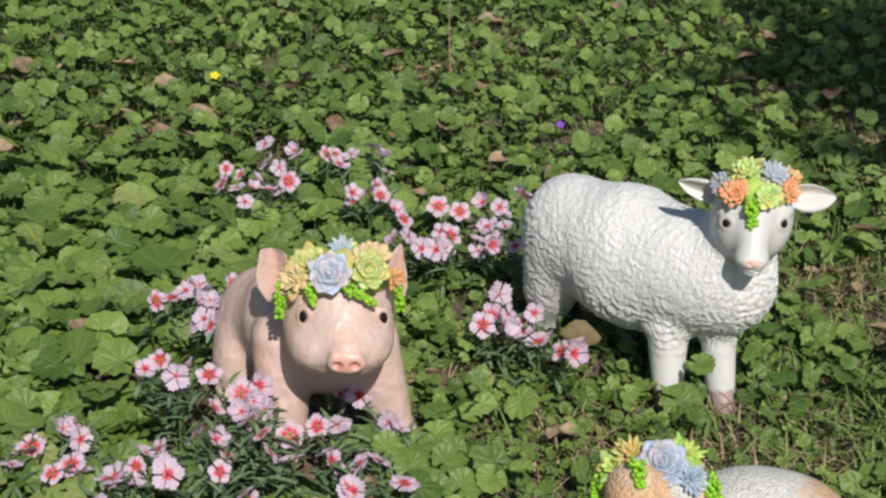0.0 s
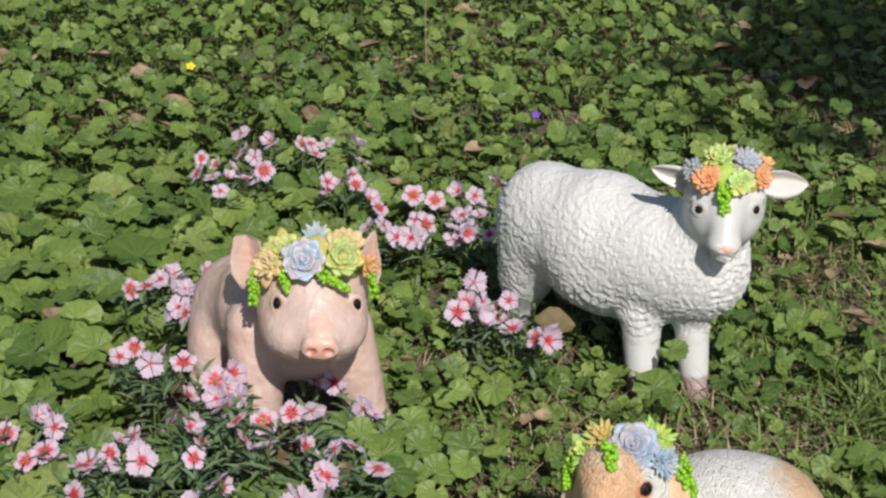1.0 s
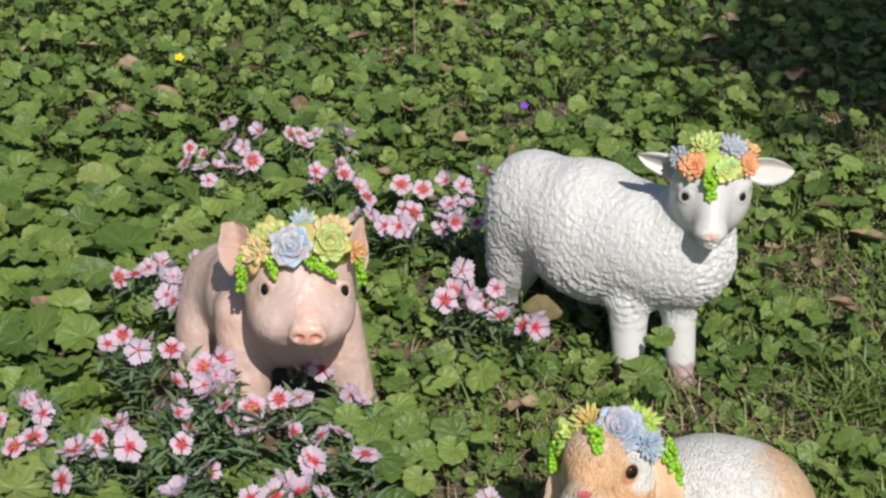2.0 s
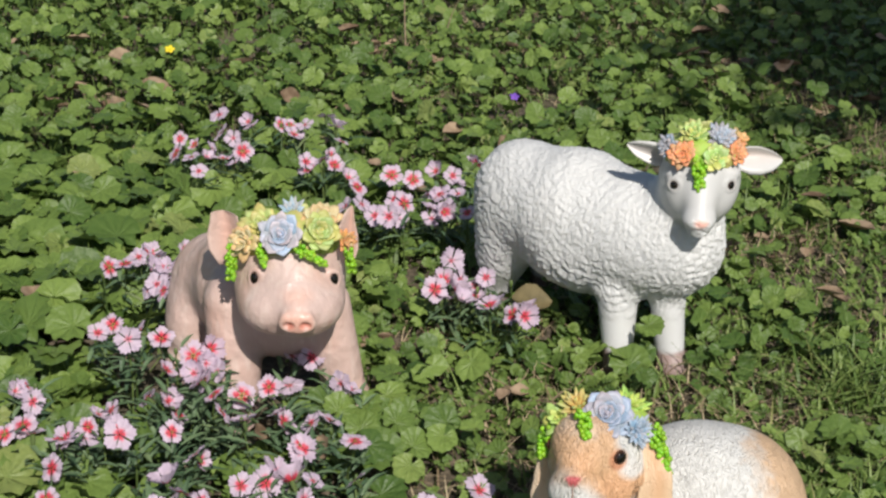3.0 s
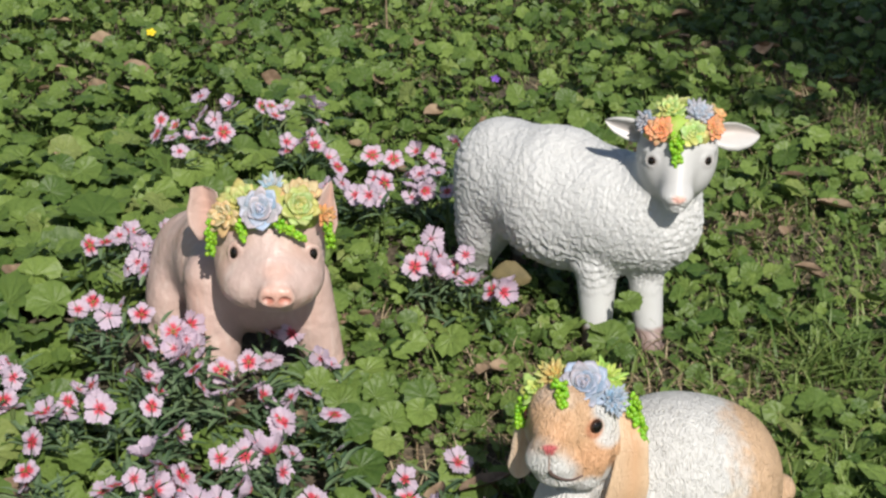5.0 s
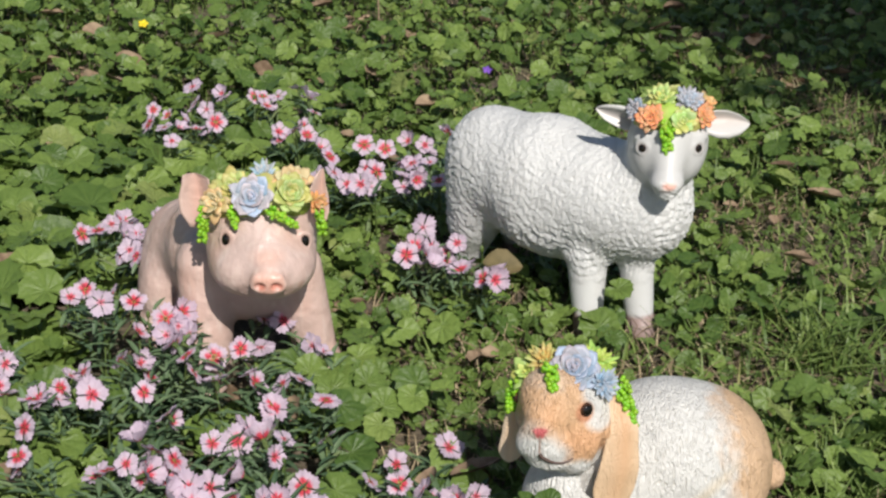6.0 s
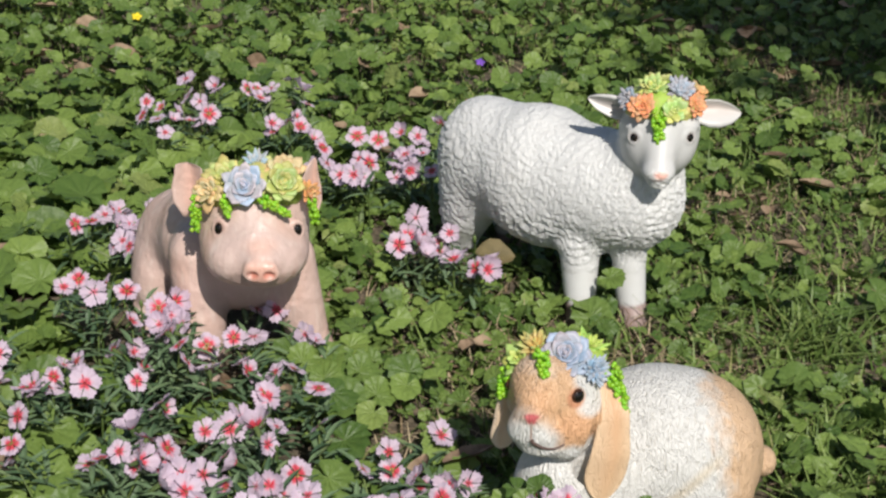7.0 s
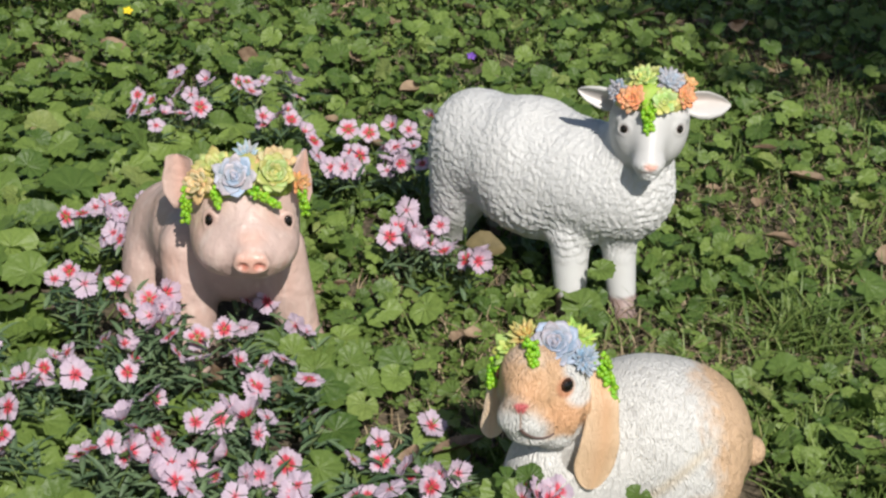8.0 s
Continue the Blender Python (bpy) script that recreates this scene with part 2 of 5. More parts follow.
class Sculpt:
    """A solid of blended rounded forms, turned into one closed mesh."""

    def __init__(self):
        self.forms = []
        self.verts, self.faces, self.paint, self.relief, self.gloss = [], [], [], [], []
        self.count = 0

    def ball(self, c, r, turn=(0, 0, 0), blend=0.015, cut=False):
        r = (r, r, r) if isinstance(r, (int, float)) else r
        m = np.array(Euler([radians(a) for a in turn]).to_matrix())
        self.forms.append(("ball", np.array(c), np.array(r), m, blend, cut))

    def limb(self, a, b, ra, rb, blend=0.012):
        self.forms.append(("limb", np.array(a), np.array(b), (ra, rb), blend, False))

    def distance(self, p):
        d = np.full(len(p), 1.0, np.float32)
        for kind, a, b, m, k, cut in self.forms:
            if kind == "ball":
                q = (p - a) @ m
                k0 = np.sqrt(((q / b) ** 2).sum(1)) + 1e-9
                k1 = np.sqrt(((q / b**2) ** 2).sum(1)) + 1e-9
                e = k0 * (k0 - 1) / k1
            else:
                ab = b - a
                h = np.clip(((p - a) @ ab) / (ab @ ab), 0, 1)
                e = np.sqrt(((p - a - h[:, None] * ab) ** 2).sum(1)) - (m[0] + (m[1] - m[0]) * h)
            if cut:
                h = np.clip(0.5 - 0.5 * (d + e) / k, 0, 1)
                d = d * (1 - h) - e * h + k * h * (1 - h)
            else:
                h = np.clip(0.5 + 0.5 * (e - d) / k, 0, 1)
                d = e * (1 - h) + d * h - k * h * (1 - h)
        return d.astype(np.float32)

    def trace(self, p, way=(0.0, 0.85, -0.53)):
        """The first point of the solid met from p along a way."""
        p, way = np.array(p, float), np.array(way) / np.linalg.norm(way)
        p = p - way * 0.06
        for k in range(60):
            p = p + way * float(self.distance(p[None])[0]) * 0.7
        return p

    def line(self, points, r0, r1, color):
        """A thin painted crease laid along the solid's face."""
        way = np.array((0.0, 0.85, -0.53))
        pts = [self.trace(q) - way * 0.0006 for q in points]
        v, f = tube(pts, r0, r1, 6)
        self.add(v, f, color, 0.0, 0.1)

    def skin(self, low, high, step):
        """Surface nets over the box, refined only where the surface runs."""
        low, high = np.array(low), np.array(high)
        n = np.ceil((high - low) / step / 8).astype(int) * 8 + 1
        m = (n - 1) // 8
        grid = np.full(n, 1.0, np.float32)
        cc = np.stack(np.meshgrid(*[np.arange(k) for k in m], indexing="ij"), -1).reshape(-1, 3)
        mid = low + (cc * 8 + 4) * step
        dm = self.distance(mid)
        near = np.abs(dm) < step * 8 * 1.6
        inside = (dm < 0) & ~near
        o = np.stack(np.meshgrid(*[np.arange(9)] * 3, indexing="ij"), -1).reshape(-1, 3)
        for c in cc[inside]:
            grid[c[0] * 8 : c[0] * 8 + 9, c[1] * 8 : c[1] * 8 + 9, c[2] * 8 : c[2] * 8 + 9] = -1
        blocks = cc[near]
        for s in range(0, len(blocks), 400):
            idx = (blocks[s : s + 400, None] * 8 + o[None]).reshape(-1, 3)
            grid[idx[:, 0], idx[:, 1], idx[:, 2]] = self.distance(low + idx * step)
        neg = grid < 0
        cell = np.zeros(n - 1, int)
        for dx in (0, 1):
            for dy in (0, 1):
                for dz in (0, 1):
                    cell += neg[dx : n[0] - 1 + dx, dy : n[1] - 1 + dy, dz : n[2] - 1 + dz]
        act = np.argwhere((cell > 0) & (cell < 8))
        ids = np.full(n - 1, -1, int)
        ids[act[:, 0], act[:, 1], act[:, 2]] = np.arange(len(act))
        total, cnt = np.zeros((len(act), 3)), np.zeros(len(act))
        corners = [(x, y, z) for x in (0, 1) for y in (0, 1) for z in (0, 1)]
        for a in corners:
            for ax in range(3):
                if a[ax]:
                    continue
                b = list(a)
                b[ax] = 1
                ga = grid[tuple((act + a).T)]
                gb = grid[tuple((act + b).T)]
                hit = (ga < 0) != (gb < 0)
                t = np.where(hit, ga / np.where(hit, ga - gb, 1), 0)
                pos = np.array(a, float)[None].repeat(len(act), 0)
                pos[:, ax] += t
                total += np.where(hit[:, None], pos, 0)
                cnt += hit
        verts = low + (act + total / cnt[:, None]) * step
        faces = []
        for ax in range(3):
            u, v = (ax + 1) % 3, (ax + 2) % 3
            sl, sh = [slice(1, -1)] * 3, [slice(1, -1)] * 3
            sl[ax], sh[ax] = slice(0, -1), slice(1, None)
            flip = neg[tuple(sl)] != neg[tuple(sh)]
            e = np.argwhere(flip)
            off = np.array([1, 1, 1])
            off[ax] = 0
            e = e + off
            way = neg[tuple(e.T)]
            du, dv = np.zeros(3, int), np.zeros(3, int)
            du[u], dv[v] = 1, 1
            quad = np.stack([ids[tuple((e - du - dv).T)], ids[tuple((e - dv).T)], ids[tuple(e.T)], ids[tuple((e - du).T)]], 1)
            quad[~way] = quad[~way][:, ::-1]
            faces.append(quad)
        return verts, np.concatenate(faces)

    def add(self, verts, faces, paint, relief=0.0, gloss=0.2):
        n = len(verts)
        self.verts.append(np.asarray(verts, float))
        self.faces += [[i + self.count for i in f] for f in (faces.tolist() if isinstance(faces, np.ndarray) else faces)]
        self.paint.append(np.broadcast_to(paint, (n, 3)))
        self.relief.append(np.broadcast_to(relief, n))
        self.gloss.append(np.broadcast_to(gloss, n))
        self.count += n

    def finish(self, name, material, base):
        mesh = mesh_of(name, np.concatenate(self.verts) - np.array(base), self.faces, paint=np.concatenate(self.paint), relief=np.concatenate(self.relief), gloss=np.concatenate(self.gloss))
        ob = part(name, mesh, material)
        ob.location = base
        return ob


def near_form(p, c, r, soft=0.3):
    """1 inside the ellipsoid, falling to 0 over a soft rim."""
    d = np.sqrt((((p - np.array(c)) / np.array(r)) ** 2).sum(1))
    return np.clip((1 + soft - d) / (2 * soft), 0, 1)


def blend(paint, color, mask):
    return paint + (np.array(color) - paint) * mask[:, None]


def round_form(seg=8, rings=5):
    v, f = [(0, 0, -1)], []
    for i in range(1, rings):
        a = -math.pi / 2 + math.pi * i / rings
        for j in range(seg):
            b = 2 * math.pi * j / seg
            v.append((math.cos(a) * math.cos(b), math.cos(a) * math.sin(b), math.sin(a)))
    v.append((0, 0, 1))
    top = len(v) - 1
    for j in range(seg):
        f.append([0, 1 + (j + 1) % seg, 1 + j])
        for i in range(rings - 2):
            a, b = 1 + i * seg + j, 1 + i * seg + (j + 1) % seg
            f.append([a, b, b + seg, a + seg])
        f.append([top - seg + j, top - seg + (j + 1) % seg, top])
    return np.array(v), f


BALL_V, BALL_F = round_form()
EYE_V, EYE_F = round_form(16, 10)
CAP_V, CAP_F = round_form(40, 24)


def bead(s, c, r, color):
    s.add(np.array(c) + BALL_V * r, BALL_F, color, 0.0, 0.35)


def strand(s, rng, a, b, width, count, r=0.0034, color=(0.22, 0.46, 0.02)):
    """A hanging bunch of round green succulent beads."""
    a, b = np.array(a), np.array(b)
    for i in range(count):
        t = (i + rng.uniform(0, 1)) / count
        w = width * (1 - 0.45 * t)
        c = a + (b - a) * t + rng.uniform(-1, 1, 3) * w
        k = rng.uniform(0.75, 1.25)
        bead(s, c, r * rng.uniform(0.75, 1.15), np.clip(np.array(color) * (k, rng.uniform(0.85, 1.15) * k**0.5, 1), 0, 1))


def rosette(s, rng, c, normal, radius, inner, outer, layers=4, petals=7, wide=0.42, open_=0.5, point=0.5, thick=0.10):
    """A succulent rosette: rings of thick pointed leaves round a tight heart."""
    base = turn_to(normal, rng.uniform(0, 6))
    c = np.array(c)
    for k in range(layers):
        t = (k + 0.6) / layers
        n = max(4, round(petals * (0.55 + 0.45 * t)))
        length = radius * (0.30 + 0.70 * t)
        lift = math.radians(82 - 62 * t * (0.6 + open_ * 0.8))
        for j in range(n):
            ang = 2 * math.pi * (j + 0.5 * (k % 2) + rng.uniform(-0.22, 0.22)) / n
            v = BALL_V * (1, rng.uniform(0.8, 1.2), 1)
            long = length * rng.uniform(0.84, 1.12)
            x = (v[:, 0] + 1) / 2
            taper = np.sin(np.clip(x, 0.02, 1) ** 0.8 * math.pi * (1 - 0.12)) ** (0.6 + point * 0.5)
            q = np.stack([x * long, v[:, 1] * length * wide * (0.35 + 0.65 * taper) * (1 - point * x**5), v[:, 2] * length * thick + 0.22 * length * x**2 + 0.25 * length * wide * v[:, 1] ** 2], 1)
            l = lift + rng.uniform(-0.24, 0.24)
            ry = np.array([[math.cos(l), 0, -math.sin(l)], [0, 1, 0], [math.sin(l), 0, math.cos(l)]])
            rz = np.array([[math.cos(ang), -math.sin(ang), 0], [math.sin(ang), math.cos(ang), 0], [0, 0, 1]])
            q = q @ ry.T @ rz.T @ base.T + c
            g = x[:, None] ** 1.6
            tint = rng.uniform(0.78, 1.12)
            # each leaf is coloured darker towards its base
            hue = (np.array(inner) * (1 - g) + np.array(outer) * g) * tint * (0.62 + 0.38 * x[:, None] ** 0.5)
            hue = hue * (1 + rng.uniform(-1, 1) * np.array((0.20, -0.03, -0.16)))
            # chalky bloom on the leaves, flushed towards the tips
            hue = hue * 0.92 + 0.08 * np.array((0.56, 0.54, 0.50))
            flush = np.clip(x**3 * 0.7 + 0.5 * value_noise(q, 160, 71), 0, 1)[:, None] * 0.13
            hue = hue * (1 - flush) + np.array((0.62, 0.42, 0.42)) * flush
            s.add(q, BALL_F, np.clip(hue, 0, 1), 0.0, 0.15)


def cap(s, rng, c, r, colors, seed):
    """The lumpy bed on which a crown's rosettes sit."""
    v = CAP_V * np.array(r) + np.array(c)
    n1, n2 = value_noise(v, 90, seed), value_noise(v, 45, seed + 1)
    v = v + CAP_V * (0.0030 * n1 + 0.0020 * value_noise(v, 200, seed + 2))[:, None]
    t = np.clip(0.5 + 1.2 * n2 + 0.5 * n1, 0, 1)[:, None]
    s.add(v, CAP_F, np.array(colors[0]) * (1 - t) + np.array(colors[1]) * t, 0.3, 0.1)


def eye(s, c, r, normal, iris=(0.03, 0.016, 0.01), tall=1.0):
    m = turn_to(normal)
    c = np.array(c) - np.array(normal) / np.linalg.norm(normal) * r * 0.05
    v = EYE_V * (1, 0.92 * tall, 0.8) @ m.T * r + np.array(c)
    up = EYE_V[:, 2]
    col = np.where((up > 0.72)[:, None], (0.008, 0.007, 0.006), iris)
    s.add(v, EYE_F, col, 0.0, 1.2)


# ---- ground ----
def ground_height(x, y):
    return 0.010 * np.sin(2.1 * x + 0.7) * np.cos(1.7 * y + 0.2) + 0.006 * np.sin(5.3 * x - 1.1 * y) - 0.008


def build_ground():
    near = np.linspace(-3.2, 3.2, 129)
    axis = np.concatenate([[-900, -250, -70, -25, -10, -5], near, [5, 10, 25, 70, 250, 900]])
    gx, gy = np.meshgrid(axis, axis, indexing="ij")
    p = np.stack([gx.ravel(), gy.ravel(), 0 * gx.ravel()], 1)
    p[:, 2] = ground_height(p[:, 0], p[:, 1]) + 0.006 * value_noise(p, 14, 21)
    n = len(axis)
    i = np.arange(n * n).reshape(n, n)
    quads = np.stack([i[:-1, :-1].ravel(), i[1:, :-1].ravel(), i[1:, 1:].ravel(), i[:-1, 1:].ravel()], 1)
    tagged(part("ground", mesh_of("ground", p, quads), SOIL), "bare brown soil with crumbs and leaf litter", "ground", kind="structure")


build_ground()


def leaf_form(rng, lobes=9, rings=2, notch=0.5, scallop=0.10):
    """A round scalloped leaf of radius 1, stalk end at -x, with folded veins."""
    n, wave = lobes * 2, rng.uniform(0, 6)
    v, vein = [(-0.25, 0, 0.0)], [1.0]
    f = []
    for k in range(1, rings + 1):
        t = k / rings
        for j in range(n + 1):
            a = -math.pi + notch / 2 + (2 * math.pi - notch) * j / n
            r = t * (1 + (scallop if j % 2 else -scallop) * t + rng.uniform(-0.06, 0.06))
            ridge = 0.0 if j % 2 else 0.075
            z = 0.16 * t * t + (ridge if t > 0.4 else 0) * 1.2 + rng.uniform(-0.11, 0.11) * t - 0.10 * t**4 + 0.10 * t * t * math.sin(2 * a + wave) + 0.07 * t * t * math.sin(3 * a + 2 * wave)
            v.append((-0.25 * (1 - t) + r * math.cos(a), r * math.sin(a), z))
            vein.append((1.0 if j % 2 else 0.0) * (1 - 0.6 * t))
    for j in range(n):
        f.append((0, 1 + j, 2 + j))
        for k in range(rings - 1):
            a, b = 1 + k * (n + 1) + j, 1 + (k + 1) * (n + 1) + j
            f += [(a, b, b + 1), (a, b + 1, a + 1)]
    return np.array(v), np.array(f), np.array(vein)


def clear_of_things(x, y):
    """False under the statues and in the flower clumps' hearts."""
    ok = np.ones(len(x), bool)
    for cx, cy, rx, ry in ((0.29, -0.75, 0.15, 0.10), (-0.28, -0.29, 0.13, 0.13), (0.16, -0.84, 0.08, 0.07), (-0.19, -0.40, 0.10, 0.07), (-0.30, -0.50, 0.05, 0.04), (-0.17, -0.60, 0.05, 0.04)):
        ok &= ((x - cx) / rx) ** 2 + ((y - cy) / ry) ** 2 > 1
    for cx, cy in ((0.243, -0.275), (0.315, -0.285), (0.072, -0.09), (0.16, -0.03)):
        ok &= (x - cx) ** 2 + (y - cy) ** 2 > 0.03**2
    return ok


# worn spots where litter and soil show between the leaves: place and reach
BARE_SPOTS = ((0.76, 0.80, 0.13), (0.575, 1.0, 0.08), (0.52, 0.10, 0.09), (-0.68, 0.76, 0.09), (-0.61, 0.38, 0.06), (-0.085, -0.235, 0.025), (0.09, -0.40, 0.055), (-0.13, 1.17, 0.06))


def bareness(x, y):
    return np.maximum.reduce([np.exp(-(((x - bx) ** 2 + (y - by) ** 2) / r**2)) for bx, by, r in BARE_SPOTS])


def scatter(rng, step, box):
    x0, x1, y0, y1 = box
    gx, gy = np.meshgrid(np.arange(x0, x1, step), np.arange(y0, y1, step))
    x = gx.ravel() + rng.uniform(-0.6, 0.6, gx.size) * step
    y = gy.ravel() + rng.uniform(-0.6, 0.6, gx.size) * step
    return x, y


def stand(normals, spins):
    """Turns that lay z along each normal, spun about it."""
    z = normals / np.linalg.norm(normals, axis=1)[:, None]
    a = np.stack([np.cos(spins), np.sin(spins), np.zeros(len(spins))], 1)
    x = a - (a * z).sum(1)[:, None] * z
    x /= np.linalg.norm(x, axis=1)[:, None]
    return np.stack([x, np.cross(z, x), z], 2)


def join_leaves(forms, pick, place, turns, size):
    vs, fs, ve, base = [], [], [], 0
    for k, (v, f, vein) in enumerate(forms):
        m = np.nonzero(pick == k)[0]
        if not len(m):
            continue
        p = np.einsum("nij,vj->nvi", turns[m], v) * size[m, None, None] + place[m, None]
        vs.append(p.reshape(-1, 3))
        fs.append((f[None] + base + (np.arange(len(m)) * len(v))[:, None, None]).reshape(-1, 3))
        ve.append(np.tile(vein, len(m)))
        base += len(m) * len(v)
    return np.concatenate(vs), np.concatenate(fs), np.concatenate(ve)


def build_cover():
    rng = np.random.default_rng(11)
    forms = [leaf_form(rng, lobes, 3 if k < 6 else 2, notch, sc) for k, (lobes, notch, sc) in enumerate([(11, 0.25, 0.065), (12, 0.3, 0.055), (10, 0.15, 0.075), (11, 0.45, 0.06), (9, 0.3, 0.085), (12, 0.2, 0.05), (6, 0.5, 0.04), (5, 0.4, 0.06)])]
    xs, ys, sizes, zs, tilt = [], [], [], [], []
    for step, lo, hi, zlo, zhi, lean in ((0.040, 0.021, 0.038, 0.040, 0.082, 0.58), (0.029, 0.013, 0.026, 0.022, 0.062, 0.70), (0.024, 0.007, 0.016, 0.008, 0.045, 0.8), (0.017, 0.006, 0.013, 0.010, 0.040, 0.8)):
        x, y = scatter(rng, step, (-1.7, 1.7, -1.25, 2.5))
        p = np.stack([x, y, 0 * x], 1)
        if step < 0.02:
            m = (x > -0.12) & (x < 0.95) & (y > -0.9) & (y < 0.7) & (rng.uniform(0, 1, len(x)) < 0.8)
            x, y, p = x[m], y[m], p[m]
        patch = value_noise(p, 5.0, 31) + 0.4 * value_noise(p, 13, 32)
        # fewer and smaller leaves over the bare, grassy side
        bare = 0.85 * np.clip((x + 0.20) / 0.22, 0, 1) * np.clip((0.95 - y) / 0.6, 0.25, 1)
        spot = np.exp(-(((x - 0.10) / 0.17) ** 2 + ((y + 0.42) / 0.15) ** 2))
        keep = (patch > (-0.72 if step > 0.02 else -1.3) + 0.22 * bare + 0.34 * spot) & clear_of_things(x, y)
        # the flower bed and the trodden spots before the statues carry few, low leaves
        bed = np.maximum.reduce([np.exp(-(((x - bx) / rx) ** 4 + ((y - by) / ry) ** 4)) for bx, by, rx, ry in ((-0.25, -0.62, 0.20, 0.20), (-0.30, -0.46, 0.14, 0.08), (0.325, -0.335, 0.045, 0.05), (-0.19, -0.44, 0.14, 0.06), (0.30, -0.84, 0.10, 0.03))])
        far = np.clip((y - 0.2) / 0.8, 0, 1)
        keep &= rng.uniform(0, 1, len(x)) > 0.48 * bed + 0.08 * far
        keep &= rng.uniform(0, 1, len(x)) > (0.92 if lo > 0.012 else 0.60) * bareness(x, y)
        if lo > 0.02:
            keep &= rng.uniform(0, 1, len(x)) > 0.72 * bare + 0.35 * spot
        x, y, bare, bed, far = x[keep], y[keep], bare[keep], bed[keep], far[keep]
        r = rng.uniform(lo, hi, len(x)) * (1 - 0.30 * bare) * (1 - 0.2 * bed) * (1 - 0.34 * far) * (0.88 + 0.22 * np.clip((-0.25 - x) / 0.25, 0, 1) * np.clip((0.5 - y) / 0.3, 0, 1))
        xs.append(x), ys.append(y), sizes.append(r)
        zs.append(rng.uniform(zlo, zhi, len(x)) * (1 - 0.40 * bare) * (1 - 0.45 * bed))
        tilt.append(lean * (1 + 0.6 * far + 0.35 * bare))
    x, y, size, z, tilt = (np.concatenate(a) for a in (xs, ys, sizes, zs, tilt))
    z = z + ground_height(x, y)
    n = len(x)
    normal = np.stack([rng.normal(0, 1, n) * tilt * 0.6 + 0.10, rng.normal(0, 1, n) * tilt * 0.6 - 0.16, np.ones(n)], 1)
    turns = stand(normal, rng.uniform(0, 6.28, n))
    pick = np.where(size > 0.019, rng.integers(0, 6, n), rng.integers(5, 8, n))
    place = np.stack([x, y, z], 1)
    near = np.nonzero((np.abs(x) < 0.62) & (y < -0.12) & (y > -0.78) & (size > 0.022))[0][:300]
    rest = np.setdiff1d(np.arange(n), near[:289])
    v, f, vein = join_leaves(forms, pick[rest], place[rest], turns[rest], size[rest])
    # stalks from the soil to every leaf
    m = len(place)
    foot = place + np.stack([rng.normal(0, 0.014, m), rng.normal(0, 0.014, m), 0 * x], 1)
    foot[:, 2] = ground_height(foot[:, 0], foot[:, 1]) - 0.004
    ring = np.array([(1, 0, 0), (-0.5, 0.87, 0), (-0.5, -0.87, 0)]) * 0.0011
    mid = (foot + place) / 2 + rng.normal(0, 0.006, (m, 3))
    sv = np.stack([foot, mid, place - (0, 0, 0.002)], 1)[:, :, None] + ring[None, None]
    quad = []
    for k in (0, 3):
        for j in range(3):
            a, b = k + j, k + (j + 1) % 3
            quad += [(a, b, b + 3), (a, b + 3, a + 3)]
    sf = (np.array(quad)[None] + (np.arange(m) * 9)[:, None, None]).reshape(-1, 3)
    cover = tagged(part("ground_cover", mesh_of("ground_cover", np.concatenate([v, sv.reshape(-1, 3)]), np.concatenate([f, sf + len(v)]), vein=np.concatenate([vein, np.full(m * 9, 0.6)])), LEAF), "green carpet of round scalloped mallow leaves", "ground cover", kind="stuff")
    shared = [mesh_of("leaf", a, b, vein=c) for a, b, c in forms]
    for x1, y1, z1, r1, k in ((0.281, -0.312, 0.088, 0.018, 0), (0.252, -0.325, 0.040, 0.028, 1), (0.268, -0.345, 0.030, 0.022, 3), (-0.50, -0.29, 0.080, 0.031, 2), (0.65, -0.30, 0.055, 0.028, 4), (0.119, -0.900, 0.141, 0.016, 4), (0.139, -0.910, 0.153, 0.014, 1), (0.108, -0.900, 0.127, 0.018, 2), (0.126, -0.925, 0.141, 0.017, 5), (0.245, -0.930, 0.140, 0.014, 3), (-0.094, -0.469, 0.055, 0.024, 0), (-0.069, -0.475, 0.050, 0.022, 3), (-0.123, -0.474, 0.055, 0.024, 5), (-0.148, -0.451, 0.055, 0.021, 2), (-0.180, -0.470, 0.055, 0.020, 1), (-0.081, -0.564, 0.055, 0.026, 4), (-0.045, -0.457, 0.045, 0.018, 2), (-0.057, -0.408, 0.045, 0.014, 0), (-0.029, -0.540, 0.045, 0.022, 5), (0.002, -0.527, 0.045, 0.020, 3), (-0.073, -0.562, 0.050, 0.030, 2), (-0.061, -0.659, 0.050, 0.027, 0), (-0.076, -0.742, 0.050, 0.028, 4), (-0.051, -0.492, 0.050, 0.022, 5), (-0.096, -0.506, 0.050, 0.021, 1), (-0.037, -0.602, 0.050, 0.020, 3), (0.002, -0.493, 0.050, 0.022, 2), (-0.064, -0.433, 0.050, 0.023, 0)):
        ob = part("leaf", shared[k], LEAF, cover)
        ob.matrix_world = Matrix.Translation((x1, y1, z1)) @ Matrix(turn_to((0.12 * k - 0.2, -0.45, 0.9), 1.3 * k).tolist()).to_4x4() @ Matrix.Scale(r1, 4)
    for i in near[:289]:
        ob = part("leaf", shared[pick[i]], LEAF, cover)
        ob.matrix_world = Matrix.Translation(place[i]) @ Matrix(turns[i].tolist()).to_4x4() @ Matrix.Scale(size[i], 4)


